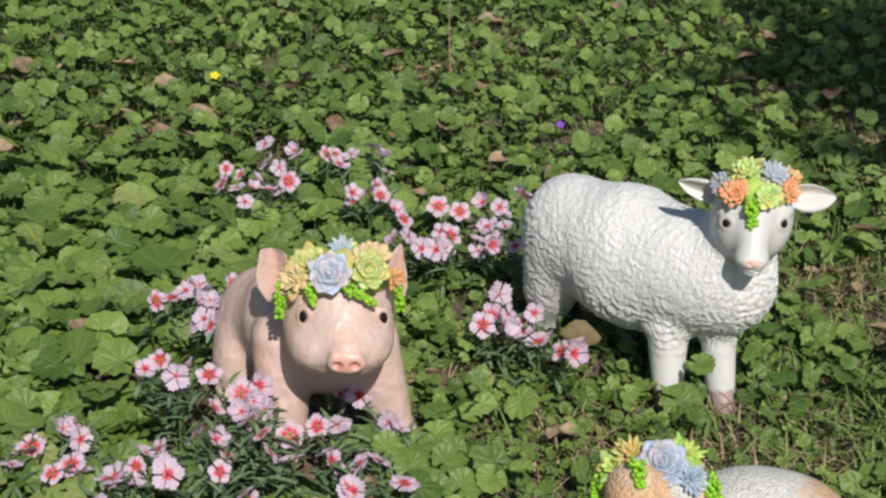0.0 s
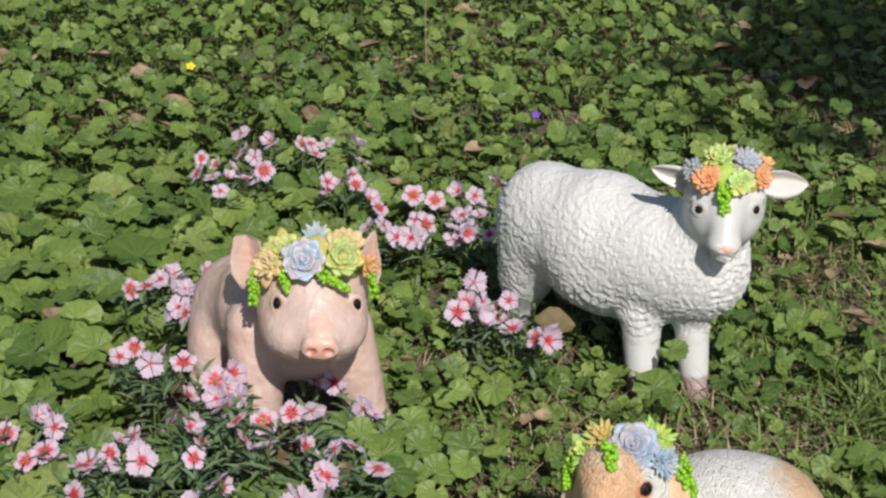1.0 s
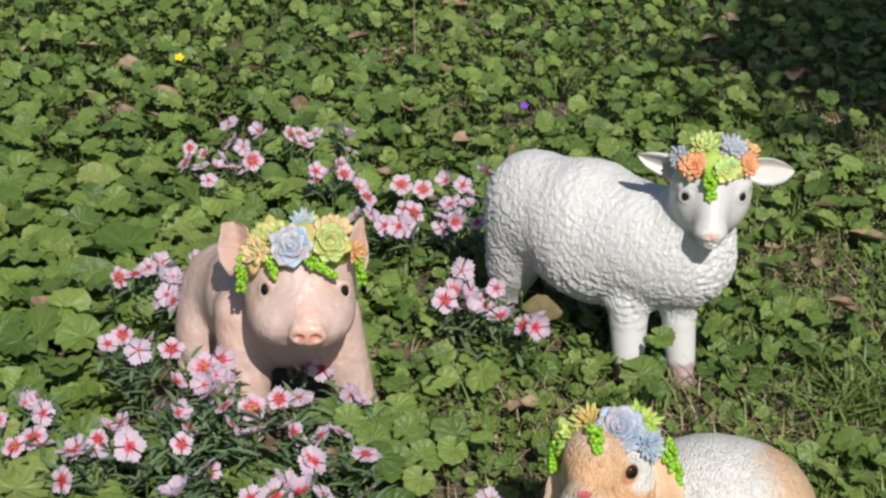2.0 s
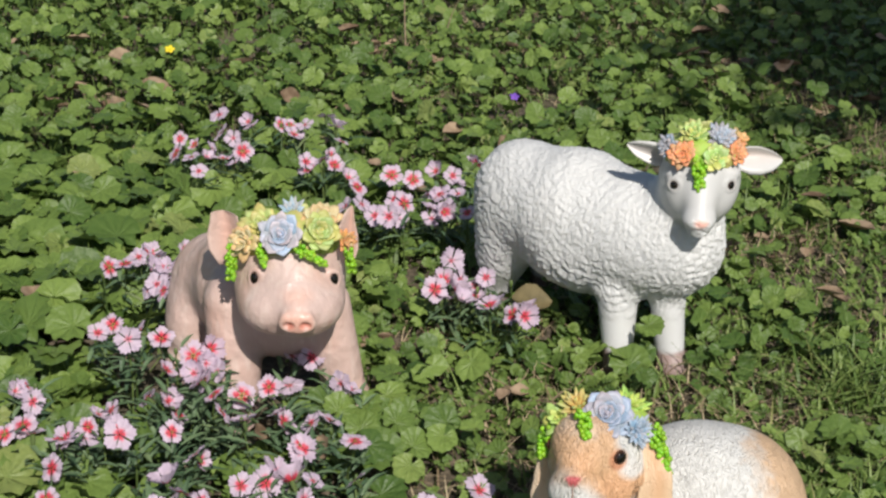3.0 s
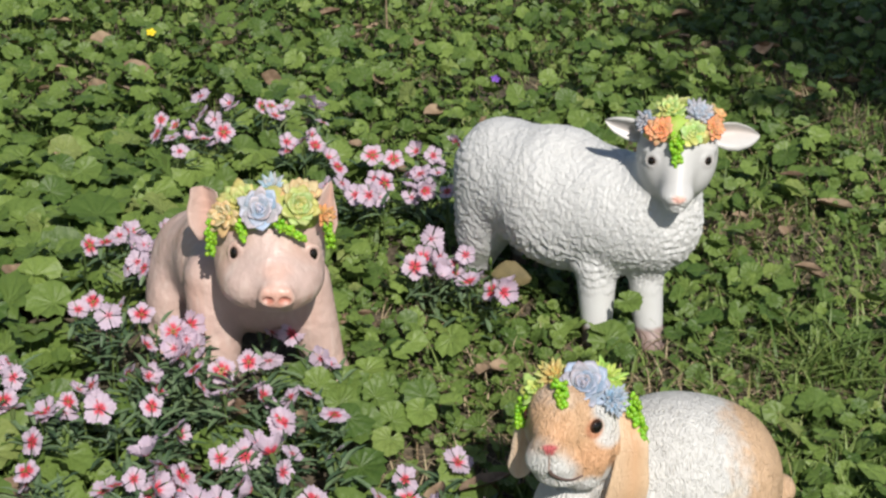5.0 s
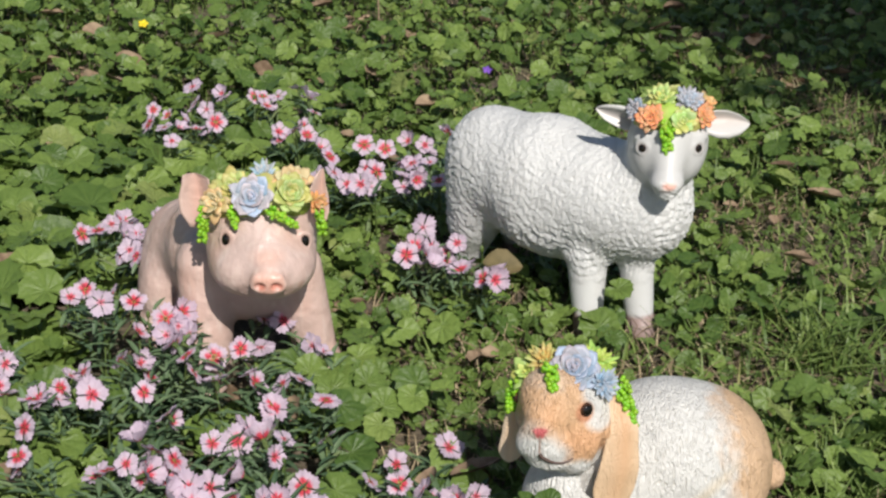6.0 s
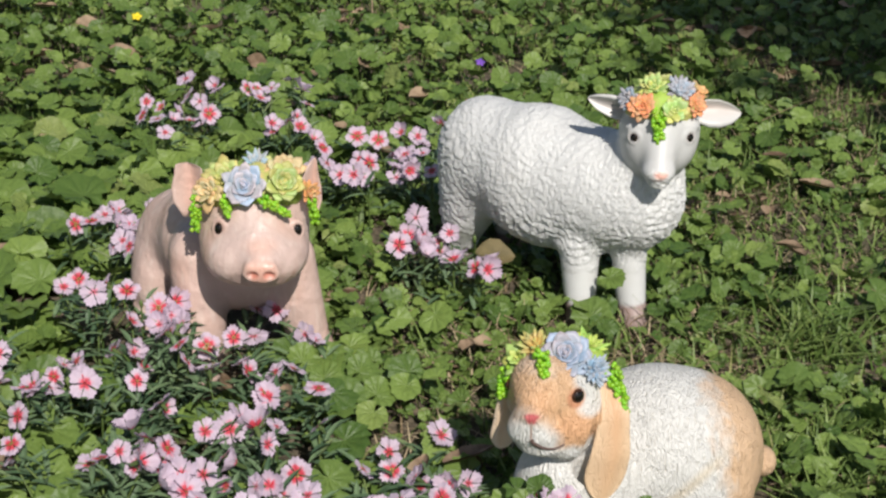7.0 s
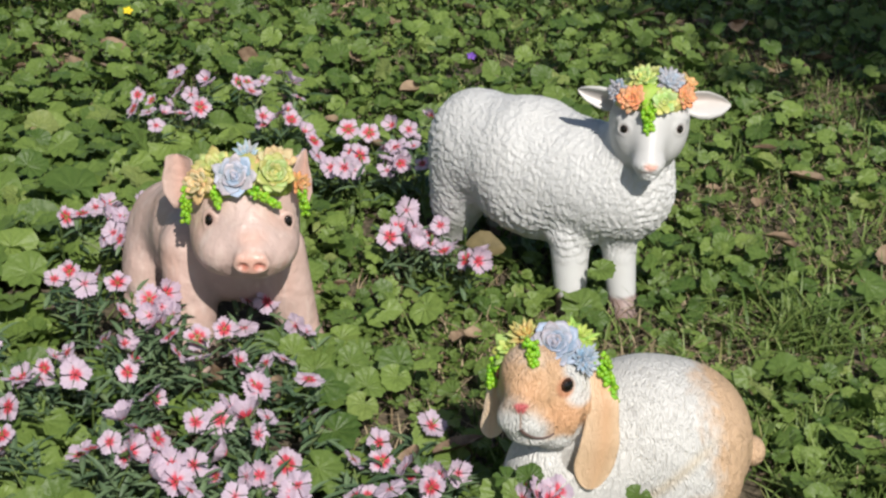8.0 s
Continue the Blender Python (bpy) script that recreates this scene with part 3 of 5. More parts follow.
def build_verge():
    """Looser leaves that carry the carpet on beyond the bed."""
    rng = np.random.default_rng(17)
    forms = [leaf_form(rng, 8, 1, 0.3, 0.06), leaf_form(rng, 6, 1, 0.4, 0.05)]
    x, y = scatter(rng, 0.055, (-4.2, 4.2, -3.6, 5.0))
    out = np.maximum(np.maximum(np.abs(x) - 1.66, y - 2.46), -1.21 - y)
    keep = (out > 0) & (rng.uniform(0, 1, len(x)) > np.clip(out / 2.3, 0, 1) ** 0.7)
    x, y = x[keep], y[keep]
    n = len(x)
    normal = np.stack([rng.normal(0, 0.35, n), rng.normal(0, 0.35, n) - 0.1, np.ones(n)], 1)
    place = np.stack([x, y, rng.uniform(0.012, 0.06, n) + ground_height(x, y)], 1)
    v, f, vein = join_leaves(forms, rng.integers(0, 2, n), place, stand(normal, rng.uniform(0, 6.28, n)), rng.uniform(0.018, 0.045, n))
    tagged(part("ground_cover", mesh_of("ground_cover", v, f, vein=vein), LEAF), "looser green mallow leaves round the bed", "ground cover", kind="stuff")


def blades(rng, x, y, height, spread, width, lean=(0, 0)):
    """Bent tapering grass blades as arrays."""
    n = len(x)
    a = rng.uniform(0, 6.28, n)
    h = height * rng.uniform(0.5, 1.15, n)
    out = spread * rng.uniform(0.2, 1.1, n)
    d = np.stack([np.cos(a) * out + lean[0], np.sin(a) * out + lean[1]], 1)
    side = np.stack([-np.sin(a), np.cos(a)], 1)
    z0 = ground_height(x, y)
    v = []
    for k in range(5):
        t = k / 4
        c = np.stack([x + d[:, 0] * h * t**1.7, y + d[:, 1] * h * t**1.7, z0 + h * (t - 0.35 * out * t * t)], 1)
        w = width * (1 - t**1.6) + 0.0002
        for sgn in (-1, 0, 1):
            v.append(c + np.stack([side[:, 0] * w * sgn, side[:, 1] * w * sgn, np.full(n, 0.25 * width * abs(sgn))], 1))
    v = np.stack(v, 1)
    f = []
    for k in range(4):
        for s in (0, 1):
            p = k * 3 + s
            f += [(p, p + 1, p + 4), (p, p + 4, p + 3)]
    f = (np.array(f)[None] + (np.arange(n) * 15)[:, None, None]).reshape(-1, 3)
    return v.reshape(-1, 3), f, n * 15


def build_grass():
    rng = np.random.default_rng(13)
    vs, fs, base = [], [], 0
    x, y = scatter(rng, 0.017, (-0.2, 1.5, -1.0, 2.2))
    p = np.stack([x, y, 0 * x], 1)
    keep = clear_of_things(x, y) & (rng.uniform(0, 1, len(x)) < 0.55 * np.clip((x + 0.1) / 0.6, 0.05, 1) * np.clip(1.1 + value_noise(p, 6, 41), 0, 1.3) * np.clip(1.5 - 0.6 * y, 0.25, 1))
    for px, py, h, out, w in ((x[keep], y[keep], 0.060, 1.2, 0.0018), (rng.normal(0.545, 0.040, 130), rng.normal(-0.36, 0.03, 130), 0.085, 1.35, 0.0024), (rng.normal(0.47, 0.06, 90), rng.normal(-0.58, 0.05, 90), 0.060, 1.6, 0.0020), (rng.uniform(0.42, 0.62, 260), rng.uniform(-0.86, -0.58, 260), 0.062, 1.4, 0.0020)):
        v, f, n = blades(rng, px, py, h, out, w)
        vs.append(v), fs.append(f + base)
        base += n
    v, f = np.concatenate(vs), np.concatenate(fs)
    x, y = scatter(rng, 0.014, (-0.15, 1.3, -0.85, 1.6))
    p = np.stack([x, y, 0 * x], 1)
    keep = clear_of_things(x, y) & (rng.uniform(0, 1, len(x)) < 1.0 * np.clip(0.45 + 1.3 * value_noise(p, 5, 43), 0.10, 1) * np.clip((x + 0.12) / 0.25, 0, 1))
    x, y = x[keep], y[keep]
    for bx, by, r in BARE_SPOTS:
        n = int(9000 * r * r) + 25
        x, y = np.append(x, rng.normal(bx, r * 0.6, n)), np.append(y, rng.normal(by, r * 0.6, n))
    keep = clear_of_things(x, y)
    dv, df, n = blades(rng, x[keep], y[keep], 0.045, 2.0, 0.0011)
    tagged(part("dead_grass", mesh_of("dead_grass", dv, df, vein=np.zeros(len(dv))), STRAW), "tan dead grass lying matted on the soil", "dead grass", kind="stuff")
    tagged(part("grass", mesh_of("grass", v, f, vein=np.zeros(len(v))), GRASS), "thin green grass blades growing between the leaves", "grass", kind="stuff")


build_cover()
build_verge()
build_grass()


# ---- the three garden statues ----
BLUE_IN, BLUE_OUT = (0.32, 0.44, 0.52), (0.44, 0.46, 0.58)
GREEN_IN, GREEN_OUT = (0.30, 0.42, 0.07), (0.46, 0.54, 0.16)
GOLD_IN, GOLD_OUT = (0.52, 0.46, 0.18), (0.70, 0.51, 0.25)
ORANGE_IN, ORANGE_OUT = (0.66, 0.48, 0.17), (0.80, 0.24, 0.09)
GREY_IN, GREY_OUT = (0.27, 0.31, 0.36), (0.36, 0.39, 0.45)
LIME_IN, LIME_OUT = (0.34, 0.50, 0.08), (0.52, 0.62, 0.18)


def lids(s, c, r, normal, tall=1.0, thick=0.0022):
    """A raised rim of small limbs round an eye."""
    m = turn_to(normal)
    ring = []
    for k in range(10):
        a = 2 * math.pi * k / 10
        ring.append(np.array(c) + m @ (np.array((math.cos(a) * 1.35, math.sin(a) * 1.20 * tall, -0.1)) * r))
    for k in range(10):
        heavy = thick * (1.3 if k < 5 else 0.6)
        s.limb(ring[k], ring[(k + 1) % 10], heavy, heavy, 0.004)


def ear_shell(s, line, low, high, across, normal, cup, thick, deep=0.0, outer=(0.6, 0.6, 0.6), inner=None, relief=0.0, gloss=0.2, roll=0.0, blunt=0.2):
    """A closed, cupped ear lofted along a bent line, with its own edges."""
    line, across, normal = np.array(line, float), np.array(across, float), np.array(normal, float)
    across /= np.linalg.norm(across)
    normal = normal - across * (normal @ across)
    normal /= np.linalg.norm(normal)
    rows, cols = 22, 14
    at = np.linspace(0, 1, len(line))
    v, f, col = [], [], []
    inner = outer if inner is None else inner
    for i in range(rows + 1):
        u = i / rows
        e = math.sin(u * math.pi / 2) ** 0.9
        c = np.array([np.interp(e, at, line[:, k]) for k in range(3)])
        wl = np.interp(e, np.linspace(0, 1, len(low)), low)
        wr = np.interp(e, np.linspace(0, 1, len(high)), high)
        end = math.sqrt(max(0.0, 1 - max(0.0, (e - 1 + blunt) / blunt) ** 2)) + 0.02
        wl, wr = wl * end, wr * end
        w = (wl + wr) / 2
        for face in (0, 1):
            for j in range(cols + 1):
                q = j / cols * 2 - 1
                q = q if face == 0 else -q
                side = q * (wr if q > 0 else wl)
                bend = cup * w * (min(1.0, abs(q - deep)) ** 1.5) - roll * w * max(0.0, abs(q) - 0.8)
                back = 0.0 if face == 0 else thick * (0.25 + 0.75 * (1 - q * q) ** 0.5) * min(1.0, 0.15 + end)
                v.append(c + across * side + normal * (bend - back))
                t = np.clip(1.15 - 1.5 * abs(q - deep), 0, 1) * (1 - 0.7 * u) if face == 0 else 0.0
                col.append(np.array(outer) * (1 - t) + np.array(inner) * t)
    n = 2 * (cols + 1)
    for i in range(rows):
        for j in range(n):
            a, b = i * n + j, i * n + (j + 1) % n
            f.append([a, b, b + n, a + n])
    f.append(list(range(n))[::-1])
    f.append(list(range(rows * n, rows * n + n)))
    flip = np.dot(np.cross(v[1] - v[0], v[n] - v[0]), normal) < 0
    s.add(np.array(v), [q[::-1] for q in f] if flip else f, np.array(col), relief, gloss)


def sheep_statue():
    rng = np.random.default_rng(3)
    s = Sculpt()
    # body, from the rump to the chest
    s.ball((0.117, -0.105, 0.186), (0.068, 0.072, 0.084))
    s.ball((0.190, -0.165, 0.188), (0.088, 0.084, 0.091), blend=0.045)
    s.ball((0.262, -0.225, 0.182), (0.078, 0.074, 0.085), blend=0.04)
    s.ball((0.314, -0.266, 0.187), (0.062, 0.056, 0.072), blend=0.035)
    s.limb((0.312, -0.250, 0.200), (0.332, -0.266, 0.275), 0.058, 0.042, 0.02)
    s.ball((0.212, -0.190, 0.142), (0.074, 0.058, 0.054), blend=0.035)
    # hind quarters and legs
    s.ball((0.094, -0.108, 0.122), (0.041, 0.046, 0.062), (0, 8, 0), 0.028)
    s.limb((0.092, -0.105, 0.10), (0.076, -0.092, 0.0), 0.030, 0.017, 0.02)
    s.limb((0.150, -0.045, 0.12), (0.160, -0.030, 0.0), 0.032, 0.018, 0.02)
    s.limb((0.240, -0.255, 0.112), (0.2435, -0.276, -0.01), 0.0285, 0.0172, 0.016)
    s.limb((0.306, -0.262, 0.112), (0.316, -0.276, -0.004), 0.0240, 0.0182, 0.014)
    s.ball((0.3165, -0.280, 0.010), (0.0205, 0.022, 0.024), blend=0.006)
    s.ball((0.2435, -0.280, 0.010), (0.0200, 0.022, 0.024), blend=0.006)
    # head: skull, bridge, cheeks, muzzle and jaw
    s.ball((0.334, -0.283, 0.300), (0.0500, 0.048, 0.046), blend=0.010)
    s.limb((0.3335, -0.306, 0.304), (0.3280, -0.343, 0.263), 0.0310, 0.0180, 0.016)
    s.limb((0.335, -0.292, 0.262), (0.3285, -0.338, 0.251), 0.0300, 0.0155, 0.018)
    s.ball((0.3275, -0.349, 0.2575), (0.0195, 0.016, 0.0120), blend=0.008)
    s.ball((0.3275, -0.347, 0.2430), (0.0140, 0.014, 0.0085), blend=0.004)
    for side in (-1, 1):
        s.ball((0.3335 + side * 0.0285, -0.298, 0.274), (0.0185, 0.027, 0.031), (0, side * 14, 0), 0.020)
        s.ball((0.3335 + side * 0.0330, -0.312, 0.3075), (0.0150, 0.0130, 0.0085), (0, side * 10, side * 30), 0.007)
        s.ball((0.3280 + side * 0.0070, -0.3670, 0.2575), (0.0030, 0.004, 0.0013), (0, side * 35, 0), 0.002, True)
        lids(s, s.trace((0.3325 + side * 0.0355, -0.3240, 0.2955)), 0.0062, (side * 0.50, -0.85, 0.12), 1.05, 0.0014)
    v, f = s.skin((0.0, -0.40, -0.012), (0.47, 0.03, 0.37), 0.0020)
    face = np.maximum(near_form(v, (0.333, -0.312, 0.288), (0.056, 0.058, 0.062), 0.06), np.clip((v[:, 2] - 0.318) / 0.006, 0, 1))
    line = np.where(v[:, 1] < -0.20, 0.106, 0.046) + 0.010 * value_noise(v, 70, 4)
    legs = np.clip((line - v[:, 2]) / 0.022, 0, 1)
    wool = (1 - face) * (1 - legs)
    # drooping, overlapping locks: a saw-toothed height, bent by broad and fine swirls
    n1, n2, n3 = value_noise(v, 34, 1), value_noise(v, 80, 2), value_noise(v, 160, 3)
    chest = np.clip((v[:, 0] - 0.24) / 0.08, 0, 1)
    low = np.clip((0.17 - v[:, 2]) / 0.05, 0, 1)
    saw = v[:, 2] * (54 + 6 * chest) + v[:, 0] * 16 * (1 - 1.8 * chest) + 1.10 * n1 + 0.62 * n2 + 0.26 * n3
    saw = saw - np.floor(saw)
    lock = np.where(saw < 0.22, saw / 0.22, 1 - (saw - 0.22) / 0.78) - 0.45
    crimp = 0.5 - 2.2 * np.abs(value_noise(v * (1.2, 1.2, 0.7) + 0.006 * np.stack([n2, n3, n1], 1), 135, 5))
    fold = value_noise(v * (1, 1, 0.22), 62, 9)
    fine = value_noise(v, 330, 6)
    calm = np.maximum(np.maximum(chest, low), np.clip((0.11 - v[:, 0]) / 0.05, 0, 1))
    lump = lock * (0.36 + 1.02 * calm) + (0.32 + 0.22 * calm) * crimp + 0.55 * fold * (1 - chest) + 0.40 * fine
    mid = np.array((0.21, -0.18, 0.185))
    out = v - mid
    out /= np.linalg.norm(out, axis=1)[:, None]
    v = v + out * (wool * (lump * 0.0022 + 0.001))[:, None]
    paint = np.tile((0.635, 0.635, 0.625), (len(v), 1))
    paint = blend(paint, (0.55, 0.545, 0.535), face)
    paint = blend(paint, (0.34, 0.25, 0.23), np.clip((0.037 + 0.003 * value_noise(v, 90, 3) - v[:, 2]) / 0.006, 0, 1))
    paint = blend(paint, (0.78, 0.45, 0.37), near_form(v, (0.3278, -0.366, 0.2585), (0.0085, 0.010, 0.0052), 0.35))
    for side in (-1, 1):
        paint = blend(paint, (0.50, 0.44, 0.42), near_form(v, (0.3325 + side * 0.0355, -0.3240, 0.2955), (0.0095, 0.008, 0.0080), 0.3) * 0.5)
    s.add(v, f, paint, wool, 0.05 + 0.22 * face)
    eye(s, s.trace((0.2970, -0.3240, 0.2955)), 0.0058, (-0.50, -0.85, 0.12), tall=1.15)
    eye(s, s.trace((0.3680, -0.3240, 0.2945)), 0.0058, (0.50, -0.85, 0.12), tall=1.15)
    s.line([(0.3275 + k * 0.0035, -0.36, 0.2485 + 0.0002 * k * k) for k in range(-3, 4)], 0.0008, 0.0008, (0.25, 0.18, 0.16))
    s.line([(0.3275, -0.36, 0.2525), (0.3275, -0.36, 0.2487)], 0.0008, 0.0008, (0.30, 0.20, 0.18))
    # hollow shade is put into the inner colours: left grey, right also slightly pink
    ear_shell(s, ((0.292, -0.280, 0.318), (0.268, -0.276, 0.325), (0.241, -0.272, 0.331)), (0.013, 0.0165, 0.0155, 0.0115, 0.006), (0.014, 0.0150, 0.0130, 0.0095, 0.005), (0.15, 0.1, 1), (-0.2, -1, 0.1), 0.80, 0.006, -0.30, (0.56, 0.55, 0.535), (0.44, 0.39, 0.37), 0.0, 0.35, 0.3, 0.30)
    ear_shell(s, ((0.380, -0.280, 0.314), (0.410, -0.276, 0.313), (0.443, -0.272, 0.309)), (0.012, 0.0180, 0.0190, 0.0140, 0.007), (0.013, 0.0170, 0.0165, 0.0120, 0.006), (0.0, 0.1, 1), (0.25, -1, 0.2), 0.80, 0.006, 0.32, (0.56, 0.55, 0.535), (0.50, 0.42, 0.38), 0.0, 0.35, 0.3, 0.30)
    # crown of succulents
    cap(s, rng, (0.335, -0.288, 0.327), (0.050, 0.045, 0.027), (LIME_IN, (0.6, 0.45, 0.18)), 40)
    rosette(s, rng, (0.306, -0.321, 0.334), (-0.35, -0.75, 0.6), 0.0218, ORANGE_IN, ORANGE_OUT, 5, 12, 0.34, 0.80, 0.5, 0.12)
    rosette(s, rng, (0.373, -0.309, 0.333), (0.55, -0.65, 0.5), 0.0208, ORANGE_IN, ORANGE_OUT, 5, 12, 0.34, 0.80, 0.5, 0.12)
    rosette(s, rng, (0.345, -0.324, 0.331), (0.1, -0.80, 0.55), 0.0228, LIME_IN, LIME_OUT, 4, 10, 0.40, 0.8, 0.3, 0.14)
    rosette(s, rng, (0.354, -0.299, 0.347), (0.2, -0.55, 0.8), 0.0245, GREY_IN, GREY_OUT, 7, 17, 0.22, 0.55, 0.3, 0.16)
    rosette(s, rng, (0.322, -0.294, 0.350), (-0.15, -0.5, 0.9), 0.0240, LIME_IN, (0.54, 0.60, 0.16), 5, 13, 0.28, 0.7, 0.5)
    rosette(s, rng, (0.293, -0.298, 0.337), (-0.75, -0.4, 0.55), 0.0205, GREY_IN, GREY_OUT, 6, 15, 0.24, 0.6, 0.3, 0.16)
    rosette(s, rng, (0.380, -0.287, 0.342), (0.6, -0.2, 0.8), 0.0180, (0.6, 0.42, 0.14), (0.78, 0.44, 0.16), 4, 10, 0.36, 0.7, 0.3)
    rosette(s, rng, (0.335, -0.262, 0.340), (0, 0.6, 0.8), 0.030, GREEN_IN, GREEN_OUT, 3, 8, 0.4, 0.8)
    strand(s, rng, (0.3245, -0.3345, 0.330), (0.327, -0.3405, 0.297), 0.0090, 90, 0.0032)
    return tagged(s.finish("sheep_statue", WOOL, (0.22, -0.18, 0.0)), "white woolly lamb garden statue with succulent flower crown", "statue")


def pig_statue():
    rng = np.random.default_rng(4)
    s = Sculpt()
    s.ball((-0.312, -0.215, 0.088), (0.063, 0.070, 0.088))
    s.ball((-0.264, -0.285, 0.140), (0.063, 0.078, 0.074), blend=0.045)
    s.ball((-0.208, -0.345, 0.140), (0.072, 0.062, 0.074), blend=0.035)
    s.ball((-0.338, -0.245, 0.056), (0.040, 0.056, 0.062), blend=0.016)
    s.limb((-0.355, -0.26, 0.02), (-0.345, -0.305, 0.0), 0.026, 0.020)
    s.limb((-0.264, -0.362, 0.150), (-0.266, -0.396, 0.0), 0.040, 0.0285, 0.012)
    s.limb((-0.152, -0.362, 0.145), (-0.118, -0.374, 0.0), 0.037, 0.0240, 0.012)
    s.limb((-0.116, -0.370, 0.014), (-0.112, -0.380, 0.0), 0.022, 0.022)
    s.limb((-0.267, -0.398, 0.014), (-0.268, -0.412, 0.0), 0.027, 0.026)
    # head: skull, jowls, broad bridge, chin and snout disc
    s.ball((-0.186, -0.412, 0.214), (0.069, 0.064, 0.062), blend=0.010)
    s.ball((-0.184, -0.440, 0.192), (0.064, 0.054, 0.038), blend=0.018)
    s.limb((-0.182, -0.430, 0.228), (-0.1695, -0.500, 0.2030), 0.0480, 0.0235, 0.024)
    for side in (-1, 1):
        s.ball((-0.1780 + side * 0.0285, -0.466, 0.1950), (0.0290, 0.0360, 0.0260), blend=0.022)
    s.ball((-0.1735, -0.478, 0.1800), (0.0260, 0.0240, 0.0110), blend=0.016)
    s.ball((-0.1685, -0.5190, 0.1990), (0.0228, 0.0085, 0.0140), (2, 0, 0), 0.005)
    s.limb((-0.1820, -0.5195, 0.2080), (-0.1550, -0.5195, 0.2080), 0.0042, 0.0042, 0.006)
    for side in (-1, 1):
        s.ball((-0.1685 + side * 0.0102, -0.5270, 0.1980), (0.0070, 0.0070, 0.0048), (0, side * 16, 0), 0.003, True)
        lids(s, s.trace((-0.1755 + side * 0.0465, -0.4750, 0.2385)), 0.0066, (side * 0.50, -0.84, 0.2), 1.3, 0.0020)
    v, f = s.skin((-0.45, -0.57, -0.012), (-0.04, -0.10, 0.33), 0.0020)
    paint = np.tile((0.575, 0.415, 0.362), (len(v), 1))
    paint = blend(paint, (0.575, 0.44, 0.40), near_form(v, (-0.18, -0.47, 0.235), (0.060, 0.06, 0.05), 0.5) * 0.8)
    paint = blend(paint, (0.68, 0.37, 0.28), near_form(v, (-0.169, -0.525, 0.200), (0.025, 0.014, 0.016), 0.4) * 0.75)
    paint = blend(paint, (0.66, 0.40, 0.32), near_form(v, (-0.169, -0.505, 0.226), (0.018, 0.020, 0.008), 0.6) * 0.6)
    for side in (-1, 1):
        paint = blend(paint, (0.50, 0.17, 0.12), near_form(v, (-0.1685 + side * 0.0102, -0.5255, 0.1973), (0.0074, 0.008, 0.0044), 0.4) * 0.9)
        paint = blend(paint, (0.52, 0.33, 0.27), near_form(v, (-0.1755 + side * 0.0480, -0.476, 0.2385), (0.0088, 0.010, 0.0105), 0.3) * 0.7)
        paint = blend(paint, (0.45, 0.24, 0.19), near_form(v, (-0.1720 + side * 0.0390, -0.4930, 0.1875), (0.0032, 0.009, 0.0036), 0.6) * 0.6)
    blot = np.clip(value_noise(v, 28, 61) * 0.6, 0, 1)
    paint = blend(paint, (0.62, 0.38, 0.30), blot * 0.9)
    # thin pale brush strokes wiped down the coat
    stroke = np.clip(value_noise(v * (1, 1, 0.22), 170, 63) - 0.15, 0, 1)
    paint = blend(paint, (0.68, 0.56, 0.50), stroke * 0.7)
    head = near_form(v, (-0.18, -0.45, 0.21), (0.085, 0.10, 0.08), 0.3)
    v = v + (0.0006 * value_noise(v, 120, 65))[:, None] * np.array((0.3, -0.8, 0.5))
    s.add(v, f, paint, 0.3, 0.12 + 0.26 * head)
    eye(s, s.trace((-0.2220, -0.4750, 0.2385)), 0.0068, (-0.50, -0.84, 0.2), (0.030, 0.016, 0.012), 1.40)
    eye(s, s.trace((-0.1290, -0.4750, 0.2385)), 0.0068, (0.50, -0.84, 0.2), (0.030, 0.016, 0.012), 1.40)
    ear_shell(s, ((-0.262, -0.404, 0.222), (-0.263, -0.396, 0.258), (-0.268, -0.392, 0.290)), (0.010, 0.020, 0.0205, 0.0145, 0.0100), (0.014, 0.020, 0.022, 0.0220, 0.0225), (1, -0.25, -0.06), (-0.35, -0.9, 0.25), 0.75, 0.006, 0.12, (0.575, 0.415, 0.362), (0.58, 0.34, 0.27), 0.2, 0.3, 0.0, 0.07)
    ear_shell(s, ((-0.116, -0.402, 0.224), (-0.116, -0.394, 0.258), (-0.108, -0.390, 0.295)), (0.010, 0.016, 0.0190, 0.0140, 0.004), (0.008, 0.0130, 0.0125, 0.0055, 0.001), (1, 0.3, -0.1), (0.3, -0.9, 0.25), 0.75, 0.006, 0.25, (0.575, 0.415, 0.362), (0.58, 0.34, 0.27), 0.2, 0.3, 0.0, 0.07)
    # crown
    cap(s, rng, (-0.185, -0.418, 0.266), (0.064, 0.046, 0.032), (GREEN_IN, GOLD_OUT), 42)
    rosette(s, rng, (-0.190, -0.454, 0.283), (-0.05, -0.78, 0.62), 0.0335, BLUE_IN, (0.46, 0.46, 0.57), 5, 9, 0.46, 0.85, 0.5, 0.08)
    rosette(s, rng, (-0.146, -0.444, 0.282), (0.3, -0.70, 0.6), 0.0300, GREEN_IN, (0.46, 0.50, 0.13), 5, 11, 0.42, 0.70, 0.3, 0.12)
    rosette(s, rng, (-0.146, -0.422, 0.284), (0.25, -0.5, 0.9), 0.0310, GOLD_IN, GOLD_OUT, 5, 13, 0.32, 0.7, 0.2, 0.12)
    rosette(s, rng, (-0.214, -0.434, 0.283), (-0.25, -0.6, 0.85), 0.0320, GREEN_IN, (0.58, 0.52, 0.14), 5, 13, 0.30, 0.75, 0.3, 0.12)
